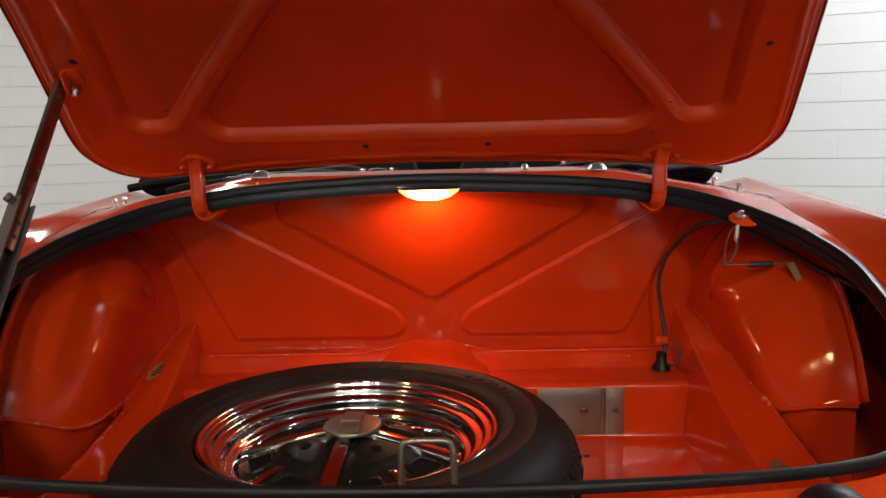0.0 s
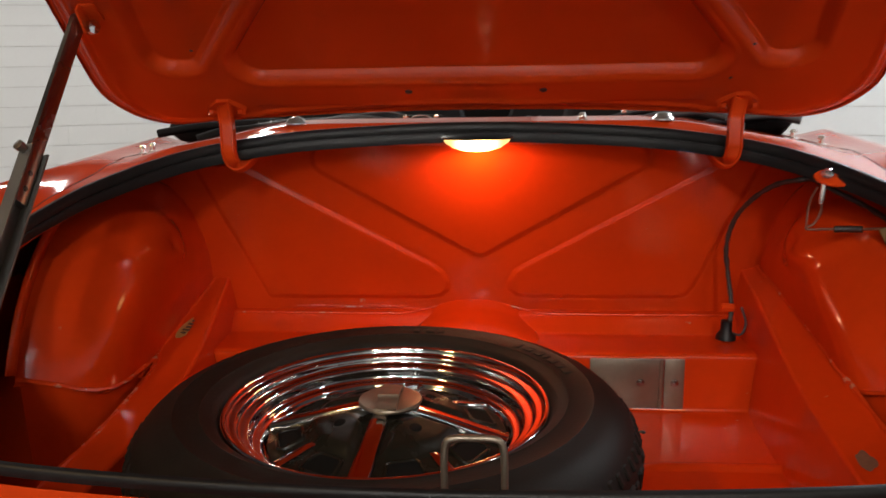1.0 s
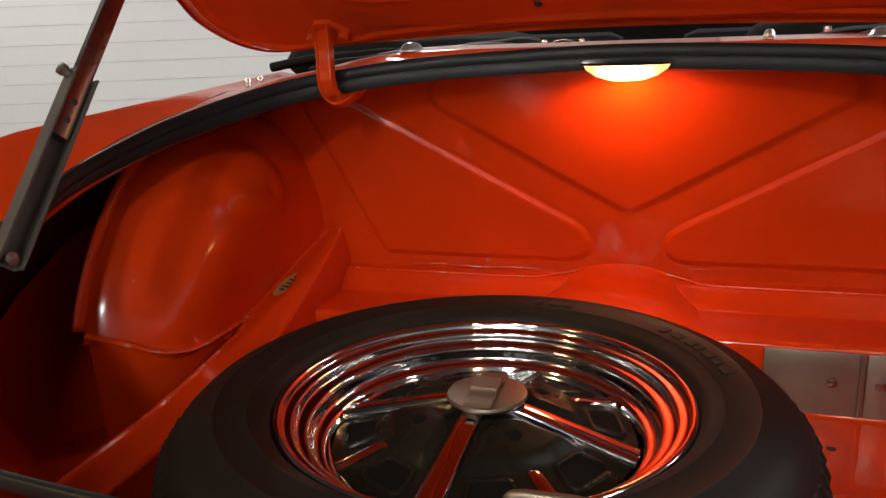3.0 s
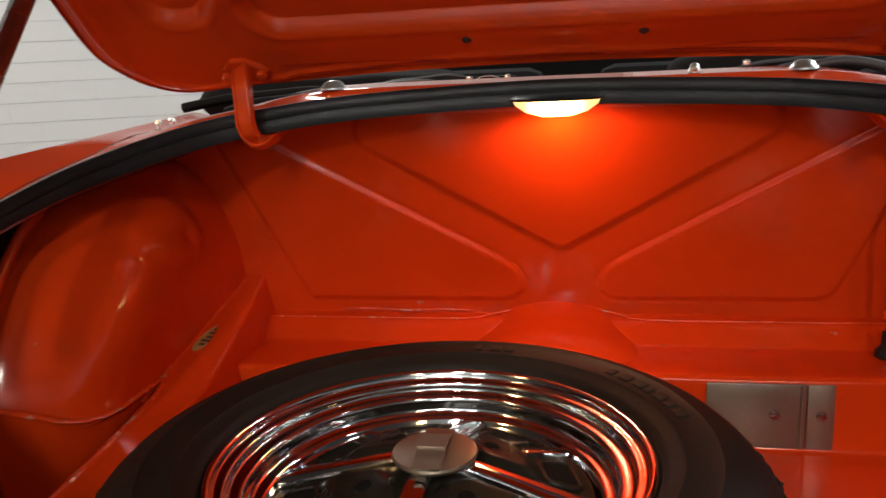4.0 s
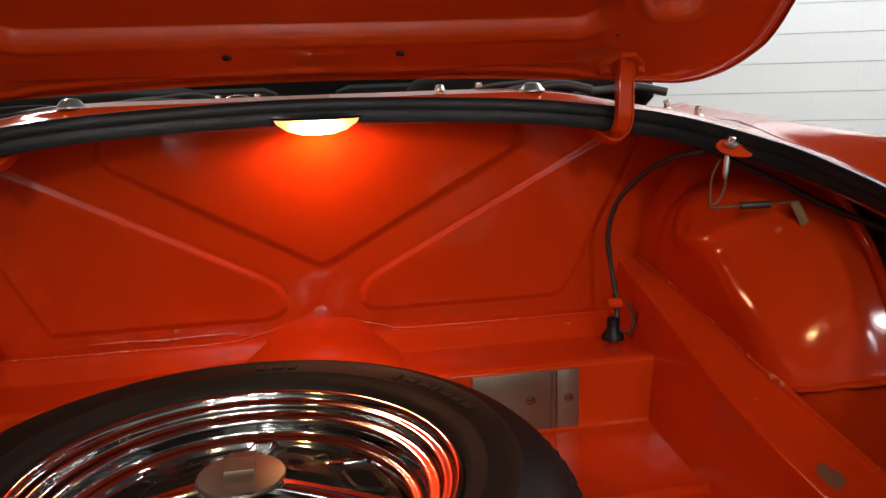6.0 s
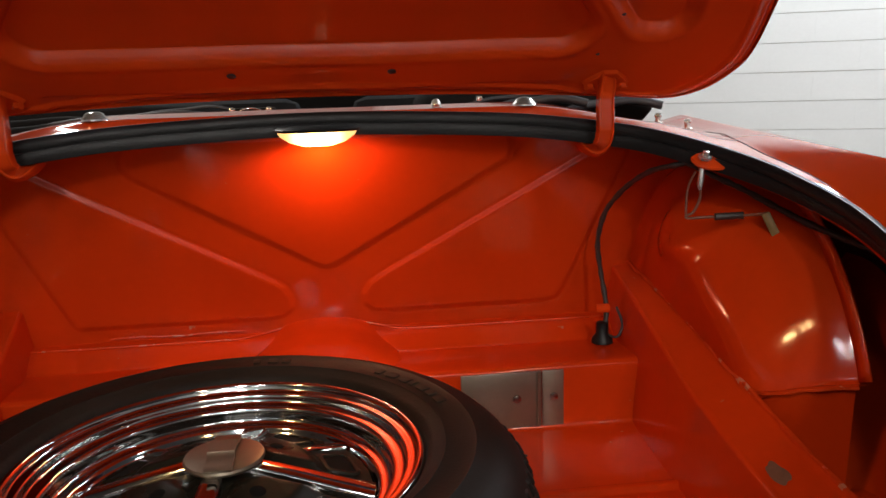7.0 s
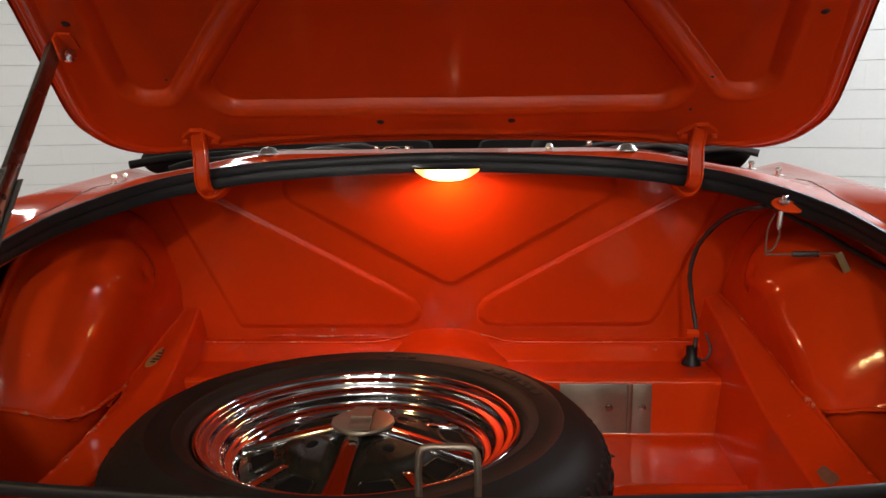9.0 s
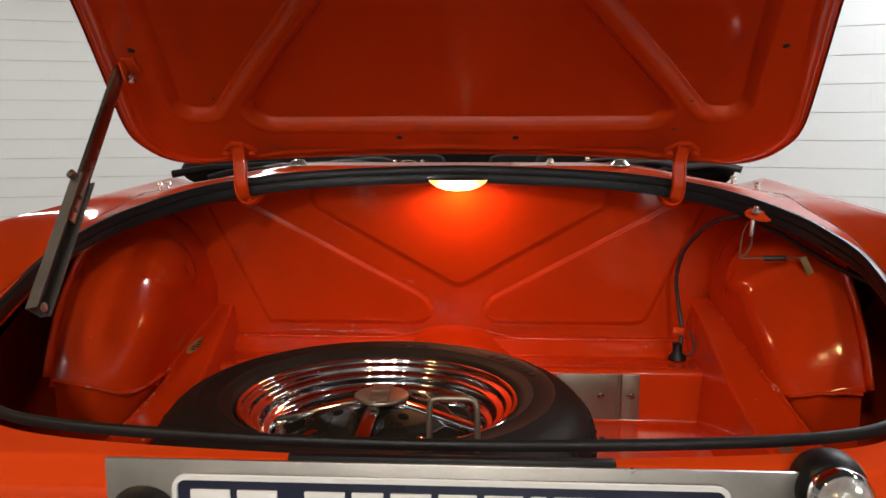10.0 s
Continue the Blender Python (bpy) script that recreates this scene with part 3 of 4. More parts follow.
def lid_inner(u, v):
    p = LID_LINE[int(round(u * len(LID_LINE))) % len(LID_LINE)]
    q = CENTRE + (p - CENTRE) * v
    x, s = q.x, q.y
    d = min(inside(x, s, MID_PANEL, 0.034), inside(x, s, TRI_L, 0.026), inside(x, s, TRI_R, 0.026))
    # a sharp foot and a rounded shoulder
    h = 0.0155 * (1 - min(1.0, max(0.0, (d + 0.002) / 0.019))) ** 2.2 - 0.0012 * math.exp(-(((d - 0.015) / 0.006) ** 2))
    edge = (p - CENTRE).length * (1 - v)
    h += 0.005 * (1 - ramp(0.003, 0.010, edge, 0.3)) - 0.0032 * math.exp(-(((edge - 0.024) / 0.006) ** 2))
    h += 0.0028 * (1 - ramp(-0.036, -0.032, s, 0.3)) * (1 - ramp(0.318, 0.326, abs(x), 0.3))
    h += 0.001 * noise.noise(Vector((x * 6, s * 6, 9)))
    return lid_place(x, s, h)


lid = grid("boot_lid", len(LID_LINE), 300, lid_inner, PAINT, car, "raised orange-red boot lid with pressed stiffening ribs", wrap=True)


def lid_outer(u, v):
    p = LID_LINE[int(round(u * len(LID_LINE))) % len(LID_LINE)]
    q = CENTRE + (p - CENTRE) * (1.004 if v > 0.95 else v)
    return lid_place(q.x, q.y, 0.006 + 0.04 * (1 - v**4) + (0 if v < 0.97 else -0.004))


grid("outer_skin", len(LID_LINE), 24, lid_outer, PAINT, lid, "glossy outer skin", wrap=True)

for x in (-0.091, 0.100, -0.452, 0.460):
    s = 0.0 if abs(x) < 0.2 else 0.228
    turned("hole", [(0.0, 0.001), (0.0042, 0.001), (0.0055, 0.0)], Matrix.Translation(lid_place(x - 0.004, s, -0.0006)) @ (-OUT).to_track_quat("Z", "Y").to_matrix().to_4x4(), INK, lid, "dark drilled hole", 16)
for x, s in ((-0.372, 0.105), (0.364, 0.096), (0.352, 0.022)):
    turned("hole", [(0.0, 0.0008), (0.0018, 0.0008), (0.0026, 0.0)], Matrix.Translation(lid_place(x - 0.004, s, -0.0006)) @ (-OUT).to_track_quat("Z", "Y").to_matrix().to_4x4(), INK, lid, "small dark hole", 12)

# hinges
for side in (-1, 1):
    x = 0.004 + side * 0.360
    out = x + side * 0.013
    line = smooth_path([(out, 1.284, 1.120), (out - side * 0.004, 1.266, 1.115), (x + side * 0.003, 1.250, 1.103), (x, 1.245, 1.090), (x, 1.244, 1.060), (x, 1.246, 1.050), (x - side * 0.001, 1.252, 1.039), (x - side * 0.003, 1.264, 1.033), (x - side * 0.006, 1.282, 1.032), (x - side * 0.008, 1.305, 1.036), (x - side * 0.009, 1.335, 1.046)], 6)
    hinge = sweep("hinge", line, [(0.0102, -0.008), (0.0106, 0.0020), (0.0094, 0.0042), (0.0074, 0.0046), (0.0062, 0.0028), (-0.0062, 0.0028), (-0.0074, 0.0046), (-0.0094, 0.0042), (-0.0106, 0.0020), (-0.0102, -0.008)], PAINT, car, "orange-red painted gooseneck lid hinge", up=(0, -1, 0.2))
    bm = bmesh.new()
    shape = [(-0.026, -0.046), (0.026, -0.046), (0.031, -0.038), (0.026, -0.029), (0.009, -0.012), (-0.009, -0.012), (-0.026, -0.029), (-0.031, -0.038)]
    low = [bm.verts.new(lid_place(out - 0.004 + a, b, 0.000)) for a, b in shape]
    top = [bm.verts.new(lid_place(out - 0.004 + a * 0.92, b + 0.001, -0.007)) for a, b in shape]
    bm.faces.new(low), bm.faces.new(top[::-1])
    for i in range(8):
        bm.faces.new((low[i], low[(i + 1) % 8], top[(i + 1) % 8], top[i]))
    bmesh.ops.recalc_face_normals(bm, faces=bm.faces)
    part("hinge_plate", bm, PAINT, hinge)
    for dx in (-0.022, 0.022):
        turned("bolt", [(0.007, 0), (0.007, 0.004), (0.005, 0.006), (0, 0.006)], Matrix.Translation(lid_place(out - 0.004 + dx, -0.038, -0.007)) @ (-OUT).to_track_quat("Z", "Y").to_matrix().to_4x4(), PAINT, hinge, segments=6)

# lid stay
top, foot = Vector((-0.484, 1.100, 1.234)), Vector((-0.482, 0.838, 0.930))
way = (foot - top).normalized()
FACE = (0.9, -0.35, 0)
stay = sweep("lid_stay", [top, top + way * 0.012, top + way * 0.27], lambda t: [(a, b) for a, b in ((0.0095, -0.004), (0.0095, 0.003), (0.007, 0.005), (-0.007, 0.005), (-0.0095, 0.003), (-0.0095, -0.004))], STEEL, car, "grey steel sliding lid stay", up=FACE)
sweep("channel", [top + way * 0.200, top + way * 0.208, foot], [(0.0125, -0.008), (0.0125, 0.009), (0.0105, 0.009), (0.0105, -0.0055), (-0.0105, -0.0055), (-0.0105, 0.009), (-0.0125, 0.009), (-0.0125, -0.008)], ZINC, stay, "open steel channel", up=FACE)
across = way.cross(Vector(FACE)).normalized()
facing = across.cross(way).normalized()
turned("pin", [(0.0, -0.004), (0.0045, -0.004), (0.0045, 0.009), (0.006, 0.0095), (0.006, 0.015), (0, 0.016)], Matrix.Translation(top + way * 0.207 + across * 0.008) @ across.to_track_quat("Z", "Y").to_matrix().to_4x4(), STEEL, stay, segments=16)
for d in (0.232, 0.252):
    turned("hole", [(0.0, 0.0006), (0.0028, 0.0006), (0.0034, 0.0)], Matrix.Translation(top + way * d + facing * 0.005) @ facing.to_track_quat("Z", "Y").to_matrix().to_4x4(), INK, stay, "dark hole", 14)
turned("rivet", [(0.0, 0.0), (0.006, 0.0), (0.006, 0.003), (0, 0.004)], Matrix.Translation(foot - way * 0.006 + facing * 0.004) @ facing.to_track_quat("Z", "Y").to_matrix().to_4x4(), STEEL, stay, segments=14)
turned("pivot_bolt", [(0.0, -0.02), (0.004, -0.02), (0.004, 0.0), (0.009, 0.0), (0.009, 0.008), (0, 0.009)], Matrix.Translation(top + Vector((0.014, 0.0, -0.010))) @ Euler((0, radians(90), radians(-25))).to_matrix().to_4x4(), CHROME, stay, segments=8)
bm = bmesh.new()
box_bm(bm, (0.004, 0.034, 0.034), Matrix.Translation(top + Vector((0.011, -0.004, 0.004))) @ Euler((LID_TURN, 0, 0)).to_matrix().to_4x4(), 0.0015)
box_bm(bm, (0.022, 0.032, 0.004), Matrix.Translation(lid_place(-0.470, 0.195, -0.002)) @ Euler((-LID_TURN, 0, 0)).to_matrix().to_4x4(), 0.0015)
part("stay_bracket", bm, PAINT, lid)

# boot lamp under the deck
lamp_thing = turned("boot_lamp", [(0.0, 0.0), (0.050, 0.0), (0.051, 0.003), (0.046, 0.006), (0.0, 0.007)], Matrix.Translation((0.003, 1.330, 1.062)) @ Matrix.Diagonal((1.1, 0.8, 1, 1)), RUBBER, car, "lit oval boot lamp under the deck", 40)
turned("lens", [(0.0, -0.020), (0.018, -0.019), (0.034, -0.014), (0.045, -0.006), (0.049, 0.002)], Matrix.Translation((0.003, 1.330, 1.062)) @ Matrix.Diagonal((1.08, 0.5, 1, 1)), LENS, lamp_thing, "glowing amber-white lens", 40)

# ---- tail: number plate and lamps ----
holder = block("plate_holder", (0.608, 0.004, 0.15), pose(0.020, 0.590, 0.781), STAINLESS, car, "brushed stainless number plate backing", bevel=0.001)
def rounded(w, h, r):
    """Outline of a rounded rectangle in x and z."""
    return [(sx * (w / 2 - r) + r * math.cos(radians(a0 + a)), sz * (h / 2 - r) + r * math.sin(radians(a0 + a))) for sx, sz, a0 in ((1, 1, 0), (-1, 1, 90), (-1, -1, 180), (1, -1, 270)) for a in (0, 22.5, 45, 67.5, 90)]


bm = bmesh.new()
front = [bm.verts.new((0.022 + a, 0.5845, 0.788 + b)) for a, b in rounded(0.488, 0.112, 0.012)]
back = [bm.verts.new((0.022 + a, 0.588, 0.788 + b)) for a, b in rounded(0.488, 0.112, 0.012)]
bm.faces.new(front), bm.faces.new(back[::-1])
for k in range(len(front)):
    bm.faces.new((front[k], back[k], back[(k + 1) % len(back)], front[(k + 1) % len(back)]))
bmesh.ops.recalc_face_normals(bm, faces=bm.faces)
plate = part("number_plate", bm, NAVY, holder, "navy plate with a white rim")
sweep("rim", [Vector((0.022 + a, 0.5840, 0.788 + b)) for a, b in rounded(0.483, 0.107, 0.010)], [(0.0028, -0.001), (0.0022, 0.0012), (-0.0022, 0.0012), (-0.0028, -0.001)], WHITE, plate, "white raised rim", closed=True, up=(0, -1, 0))
x = -0.205
for w in (0.036, 0.036, 0.0, 0.036, 0.028, 0.036, 0.034, 0.034, 0.014, 0.036, 0.0, 0.036, 0.038, 0.040):
    if w:
        block("bar", (w, 0.003, 0.080), pose(x + w / 2, 0.583, 0.791), WHITE, plate, "plain white bar", bevel=0.001)
    x += (w or 0.012) + 0.006
for x in (-0.250, 0.296):
    turned("plate_lamp", [(0.0, 0.03), (0.016, 0.028), (0.026, 0.018), (0.030, 0.0)], pose(x, 0.588, 0.807, 90, 0, 0) @ Matrix.Diagonal((1, 0.8, 1, 1)), RUBBER, holder, "black number plate lamp", 32)
block("pad", (0.29, 0.012, 0.012), pose(0.025, 0.597, 0.855), RUBBER, car, "black rubber pad below the sill", bevel=0.004)
AXIS = pose(0.350, 0.604, 0.842, 90, 0, 0)
rear = turned("reversing_lamp", [(0.026, -0.012), (0.031, 0.0), (0.0315, 0.012), (0.030, 0.020), (0.0265, 0.026), (0.024, 0.028)], AXIS, RUBBER, car, "round lamp in a black rubber base", 48)
turned("bezel", [(0.025, 0.024), (0.0265, 0.034), (0.0262, 0.040), (0.0235, 0.043), (0.022, 0.042)], AXIS, CHROME, rear, "chrome ring", 48)
turned("lens", [(0.0225, 0.041), (0.020, 0.050), (0.014, 0.057), (0.007, 0.0605), (0, 0.0612)], AXIS, GLASS, rear, "bright domed lens", 48)

# striker loop on the sill
sweep("striker_loop", smooth_path([(0.003, 0.646, 0.845), (0.003, 0.644, 0.878), (0.0045, 0.644, 0.893), (0.010, 0.644, 0.897), (0.026, 0.644, 0.8975), (0.041, 0.644, 0.897), (0.0465, 0.644, 0.892), (0.048, 0.644, 0.878), (0.048, 0.646, 0.845)], 6), ring(0.0028, 10), DULL, car, "grey steel wire lid striker", up=(0, 1, 0))

# steel covers on the step
for x0, x1 in ((0.175, 0.2850), (0.2862, 0.316)):
    cover = block("cover_plate", (x1 - x0, 0.003, 0.080), pose((x0 + x1) / 2, 1.2665, 0.694), DULL, car, "dull grey steel cover plate", bevel=0.001)
    turned("screw", [(0.006, 0), (0.0055, 0.002), (0.002, 0.003), (0, 0.003)], pose(0.251 if x0 < 0.2 else 0.302, 1.265, 0.696, 90, 0, 0), STEEL, cover, segments=14)
    if x0 < 0.2:
        sweep("fold", [Vector((0.2805, 1.2645, 0.655)), Vector((0.2805, 1.2645, 0.733))], ring(0.0022, 8), DULL, cover, "raised fold along the edge", up=(1, 0, 0))

turned("drain_hole", [(0.0, 0.0012), (0.0045, 0.0012), (0.006, 0.0)], pose(0.244, 1.194, 0.6478), INK, car, "dark drain hole", 16)

# worn oval decal on the side box
spot = Matrix.Translation((-0.457, 1.292, 0.7705)) @ Euler((radians(11), radians(4), radians(-9))).to_matrix().to_4x4()
decal = turned("decal", [(0.0, 0.0008), (0.0128, 0.0008), (0.0135, -0.0015)], spot @ Matrix.Diagonal((0.95, 2.9, 1, 1)), BADGE, car, "worn oval gold decal", 32)
for dy, w in ((-0.022, 0.008), (-0.013, 0.013), (-0.004, 0.010), (0.006, 0.014), (0.016, 0.011), (0.024, 0.007)):
    block("bar", (w, 0.005, 0.0006), spot @ pose(0.001, dy, 0.001), INK, decal, "plain dark bar", bevel=0)

# ---- wiring ----
sweep("wiring_loom", smooth_path([(0.402, 1.362, 0.740), (0.405, 1.362, 0.765), (0.408, 1.37, 0.79), (0.402, 1.38, 0.84), (0.396, 1.375, 0.885), (0.402, 1.36, 0.930), (0.415, 1.32, 0.968), (0.430, 1.27, 0.996), (0.448, 1.232, 1.008), (0.466, 1.222, 1.010), (0.492, 1.205, 0.995), (0.520, 1.185, 0.980), (0.545, 1.15, 0.962), (0.575, 1.10, 0.942), (0.62, 1.02, 0.92)], 8), lambda t: ring(0.0037 * (1 + 0.10 * math.sin(190 * t) + 0.07 * math.sin(77 * t + 1)), 10), WIRE, car, "black taped wiring loom")
turned("grommet", [(0.016, 0), (0.015, 0.006), (0.009, 0.014), (0.009, 0.030), (0, 0.032)], pose(0.400, 1.362, 0.735), RUBBER, car, "black rubber grommet", 24)
block("cable_clip", (0.020, 0.012, 0.009), pose(0.398, 1.352, 0.790, 20, 0, -8), PAINT, car, "red painted cable clip", bevel=0.002)
sweep("thin_wire", smooth_path([(0.402, 1.362, 0.75), (0.418, 1.35, 0.745), (0.428, 1.355, 0.762), (0.424, 1.37, 0.785)], 6), ring(0.002, 8), WIRE, car, "thin black wire")
switch = turned("switch_bracket", [(0.0, -0.002), (0.019, -0.002), (0.0205, 0.0), (0.019, 0.002), (0.0, 0.0025)], pose(0.476, 1.186, 1.0165, 34, 8, -18) @ Matrix.Diagonal((1.15, 0.75, 1, 1)), PAINT, car, "red bracket for the lamp switch", 28)
turned("plunger", [(0.004, -0.006), (0.004, 0.0), (0.0085, 0.001), (0.0085, 0.004), (0.005, 0.0055), (0.004, 0.010), (0, 0.011)], pose(0.469, 1.187, 1.0195, 20, 0, 0), BRIGHT, switch, "bright switch plunger", 16)
turned("terminal", [(0.0022, -0.036), (0.0036, -0.030), (0.0036, -0.010)], pose(0.468, 1.190, 1.018, -4, 6, 0), BRIGHT, switch, segments=12)
sweep("return_wire", smooth_path([(0.462, 1.196, 1.004), (0.455, 1.200, 0.985), (0.452, 1.198, 0.962), (0.450, 1.192, 0.949)], 6), ring(0.0014, 8), TAPE, switch, "thin brown wire")
sweep("switch_wire", smooth_path([(0.466, 1.192, 0.988), (0.467, 1.192, 0.972), (0.460, 1.193, 0.955), (0.450, 1.192, 0.950), (0.452, 1.190, 0.9475), (0.470, 1.188, 0.948), (0.498, 1.183, 0.949), (0.520, 1.167, 0.952), (0.534, 1.152, 0.956)], 6), ring(0.0018, 8), TAPE, car, "thin brown wire to the lamp switch")
sweep("connector", [Vector((0.484, 1.186, 0.9485)), Vector((0.499, 1.183, 0.949)), Vector((0.514, 1.172, 0.951))], ring(0.0045, 12), WIRE, car, "black bullet connector")
block("tape_flag", (0.010, 0.0024, 0.050), pose(0.541, 1.147, 0.934, 0, -27, -25), YELLOW, car, "yellowed tape flag on the wire", bevel=0.001)


# ---- deck fittings ----
for x, y, r in ((-0.292, 1.392, 0.013), (0.292, 1.392, 0.013), (0.168, 1.40, 0.006)):
    turned("hood_stud", [(r * 1.35, 0), (r * 1.35, 0.002), (r * 1.1, 0.005), (r * 0.9, 0.009), (r * 0.5, 0.0115), (0, 0.012)], pose(x, y, body_z(x, y)), BRIGHT, car, "chrome hood fastening stud", 24)
for x, y in ((0.541, 1.409), (0.506, 1.435), (-0.562, 1.41), (-0.555, 1.435)):
    turned("snap_stud", [(0.009, 0), (0.009, 0.002), (0.004, 0.004), (0.004, 0.010), (0.006, 0.012), (0.004, 0.016), (0, 0.0165)], pose(x, y, body_z(x, min(y, 1.47)) - 0.001), BRIGHT, car, "small chrome snap stud", 16)

for side in (-1, 1):
    sweep("wing_seam", [Vector((side * 0.5752, 0.66 + 0.02 * i, body_z(0.575, 0.66 + 0.02 * i) + 0.0002)) for i in range(39)], ring(0.0006, 6), INK, car, "dark seam between deck and wing")

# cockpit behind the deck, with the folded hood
# solid block; the cockpit's shade is put into its near-black colour
block("cockpit_shade_block", (1.12, 1.3, 0.5), pose(0, 2.14, 0.72), DARK, car, "solid near-black block for the shaded cockpit", bevel=0.02)


def hood_roll(x0, x1, y, z, thick):
    """One end of the folded hood: a creased roll of cloth."""
    def at(u, v):
        x = x0 + (x1 - x0) * u
        a = math.tau * v
        e = math.sqrt(max(0.0, 1 - abs(2 * u - 1) ** 8))
        r = thick * e * (1 + 0.22 * noise.noise(Vector((x * 9, 1.5 * math.cos(a), 1.5 * math.sin(a)))))
        return Vector((x, y + 1.7 * r * math.cos(a), z + r * math.sin(a)))
    return at


hood = grid("folded_hood", 80, 24, hood_roll(0.15, 0.562, 1.62, 1.072, 0.040), CLOTH, car, "folded black cloth hood with creases")
grid("hood_fold", 80, 24, hood_roll(-0.60, -0.14, 1.63, 1.066, 0.036), CLOTH, hood, "second roll of folded black cloth")
# slack folds and covered bows that lie in front of the rolls
for x0, x1, y, z, r in ((-0.585, -0.30, 1.53, 1.074, 0.011), (-0.50, -0.34, 1.50, 1.064, 0.014), (-0.43, -0.13, 1.52, 1.081, 0.006), (-0.34, -0.15, 1.50, 1.076, 0.007), (-0.30, -0.12, 1.55, 1.088, 0.004), (0.16, 0.33, 1.49, 1.078, 0.005), (0.26, 0.42, 1.51, 1.084, 0.010), (0.22, 0.40, 1.53, 1.091, 0.005), (0.38, 0.55, 1.53, 1.076, 0.010)):
    sweep("hood_bow", smooth_path([(x0, y, z - 0.014), ((3 * x0 + x1) / 4, y + 0.012, z - 0.003), ((x0 + x1) / 2, y + 0.020, z), ((x0 + 3 * x1) / 4, y + 0.014, z + 0.003), (x1, y, z - 0.006)], 6), ring(r, 12, 0.7), STRAP if r < 0.0105 else CLOTH, car, "cloth-covered hood bow")
# dark block added far forward in the cockpit, hiding the white wall
block("gap_screen", (1.12, 0.10, 0.24), pose(0, 2.74, 0.985), DARK, car, "dark block added to hide the wall behind the gap", bevel=0.03)
# seat backs are guessed shapes, added to keep the gap dark
block("seat_back", (0.44, 0.09, 0.30), pose(-0.27, 2.02, 0.94, -8), CLOTH, car, "black seat back added to keep the gap dark", bevel=0.035)
block("seat_back", (0.44, 0.09, 0.30), pose(0.27, 2.02, 0.94, -8), CLOTH, car, "black seat back added to keep the gap dark", bevel=0.035)
# hood clamp: a dark plate with a bright oval ring and two screws
clasp = block("hood_clamp", (0.070, 0.012, 0.030), pose(-0.098, 1.512, 1.074, -12, 0, 0), WELL, car, "dark hood clamp plate", bevel=0.004)
sweep("ring", [Vector((-0.100 + 0.019 * math.cos(math.tau * k / 32), 1.503 - 0.002 * math.sin(math.tau * k / 32), 1.079 + 0.010 * math.sin(math.tau * k / 32))) for k in range(32)], ring(0.0016, 8), BRIGHT, clasp, "bright oval ring", closed=True)
for x in (-0.127, -0.073):
    turned("screw", [(0.0045, 0), (0.0045, 0.002), (0.002, 0.003), (0, 0.003)], pose(x, 1.505, 1.086, 78, 0, 0), BRIGHT, clasp, "bright screw head", 14)
# seat and gearbox shapes low in the dark cockpit
for x, w, z, mat in ((-0.045, 0.016, 1.066, STRAP), (0.000, 0.060, 1.058, CLOTH), (0.085, 0.012, 1.070, STRAP), (0.105, 0.008, 1.070, STRAP), (0.250, 0.010, 1.082, BRIGHT)):
    block("hood_stay", (w, 0.02, 0.05), pose(x, 1.545, z - 0.012, 0, 6, 0), mat, car, "hood stay standing in the dark cockpit", bevel=0.003)

# road wheels under the tail
for side in (-1, 1):
    m = pose(side * 0.66, 1.33, 0.29, 0, 90, 0)
    road = turned("road_wheel", [(0.15, -0.07), (0.23, -0.08), (0.275, -0.062), (0.29, -0.04), (0.29, 0.04), (0.275, 0.062), (0.23, 0.08), (0.15, 0.07)], m, TYRE, car, "black road tyre under the wing", 64)
    turned("rim", [(0.0, 0.03 * side), (0.10, 0.05 * side), (0.15, 0.072 * side)], m, CHROME, road, "chrome rim", 48)

# ---- the spare wheel, lying on the boot floor ----
WX, WY, WZ = -0.088, 0.951, 0.653
spare = thing("spare_wheel", (WX, WY, WZ), "spare wheel with chrome rim and black tyre lying flat", "wheel")
M = pose(WX, WY, WZ)
TREAD = [(0.165, 0.010), (0.195, 0.001), (0.237, 0.004), (0.2635, 0.020), (0.2767, 0.036), (0.2843, 0.048), (0.2872, 0.080), (0.2850, 0.106), (0.2785, 0.123), (0.2690, 0.1365), (0.2590, 0.1455), (0.2480, 0.1515), (0.2360, 0.1545), (0.2335, 0.1562), (0.2310, 0.1550), (0.2230, 0.1548), (0.2080, 0.1528), (0.2060, 0.1538), (0.2040, 0.1518), (0.1960, 0.1485), (0.1905, 0.1445), (0.1878, 0.1400), (0.1855, 0.1320)]
tyre = turned("tyre", TREAD, M, TYRE, spare, "worn black radial tyre", 160)


def tread_piece(name, size, place):
    """One tread block; copies share its mesh."""
    bm = box_bm(bmesh.new(), size, Matrix(), 0.0022, 1)
    me = bpy.data.meshes.new(name)
    bm.to_mesh(me)
    bm.free()
    me.materials.append(TYRE)
    for i in range(90):
        ob = new(name, me)
        ob.parent = tyre
        ob.matrix_world = M @ pose(0, 0, 0, 0, 0, 4 * i) @ place(i)


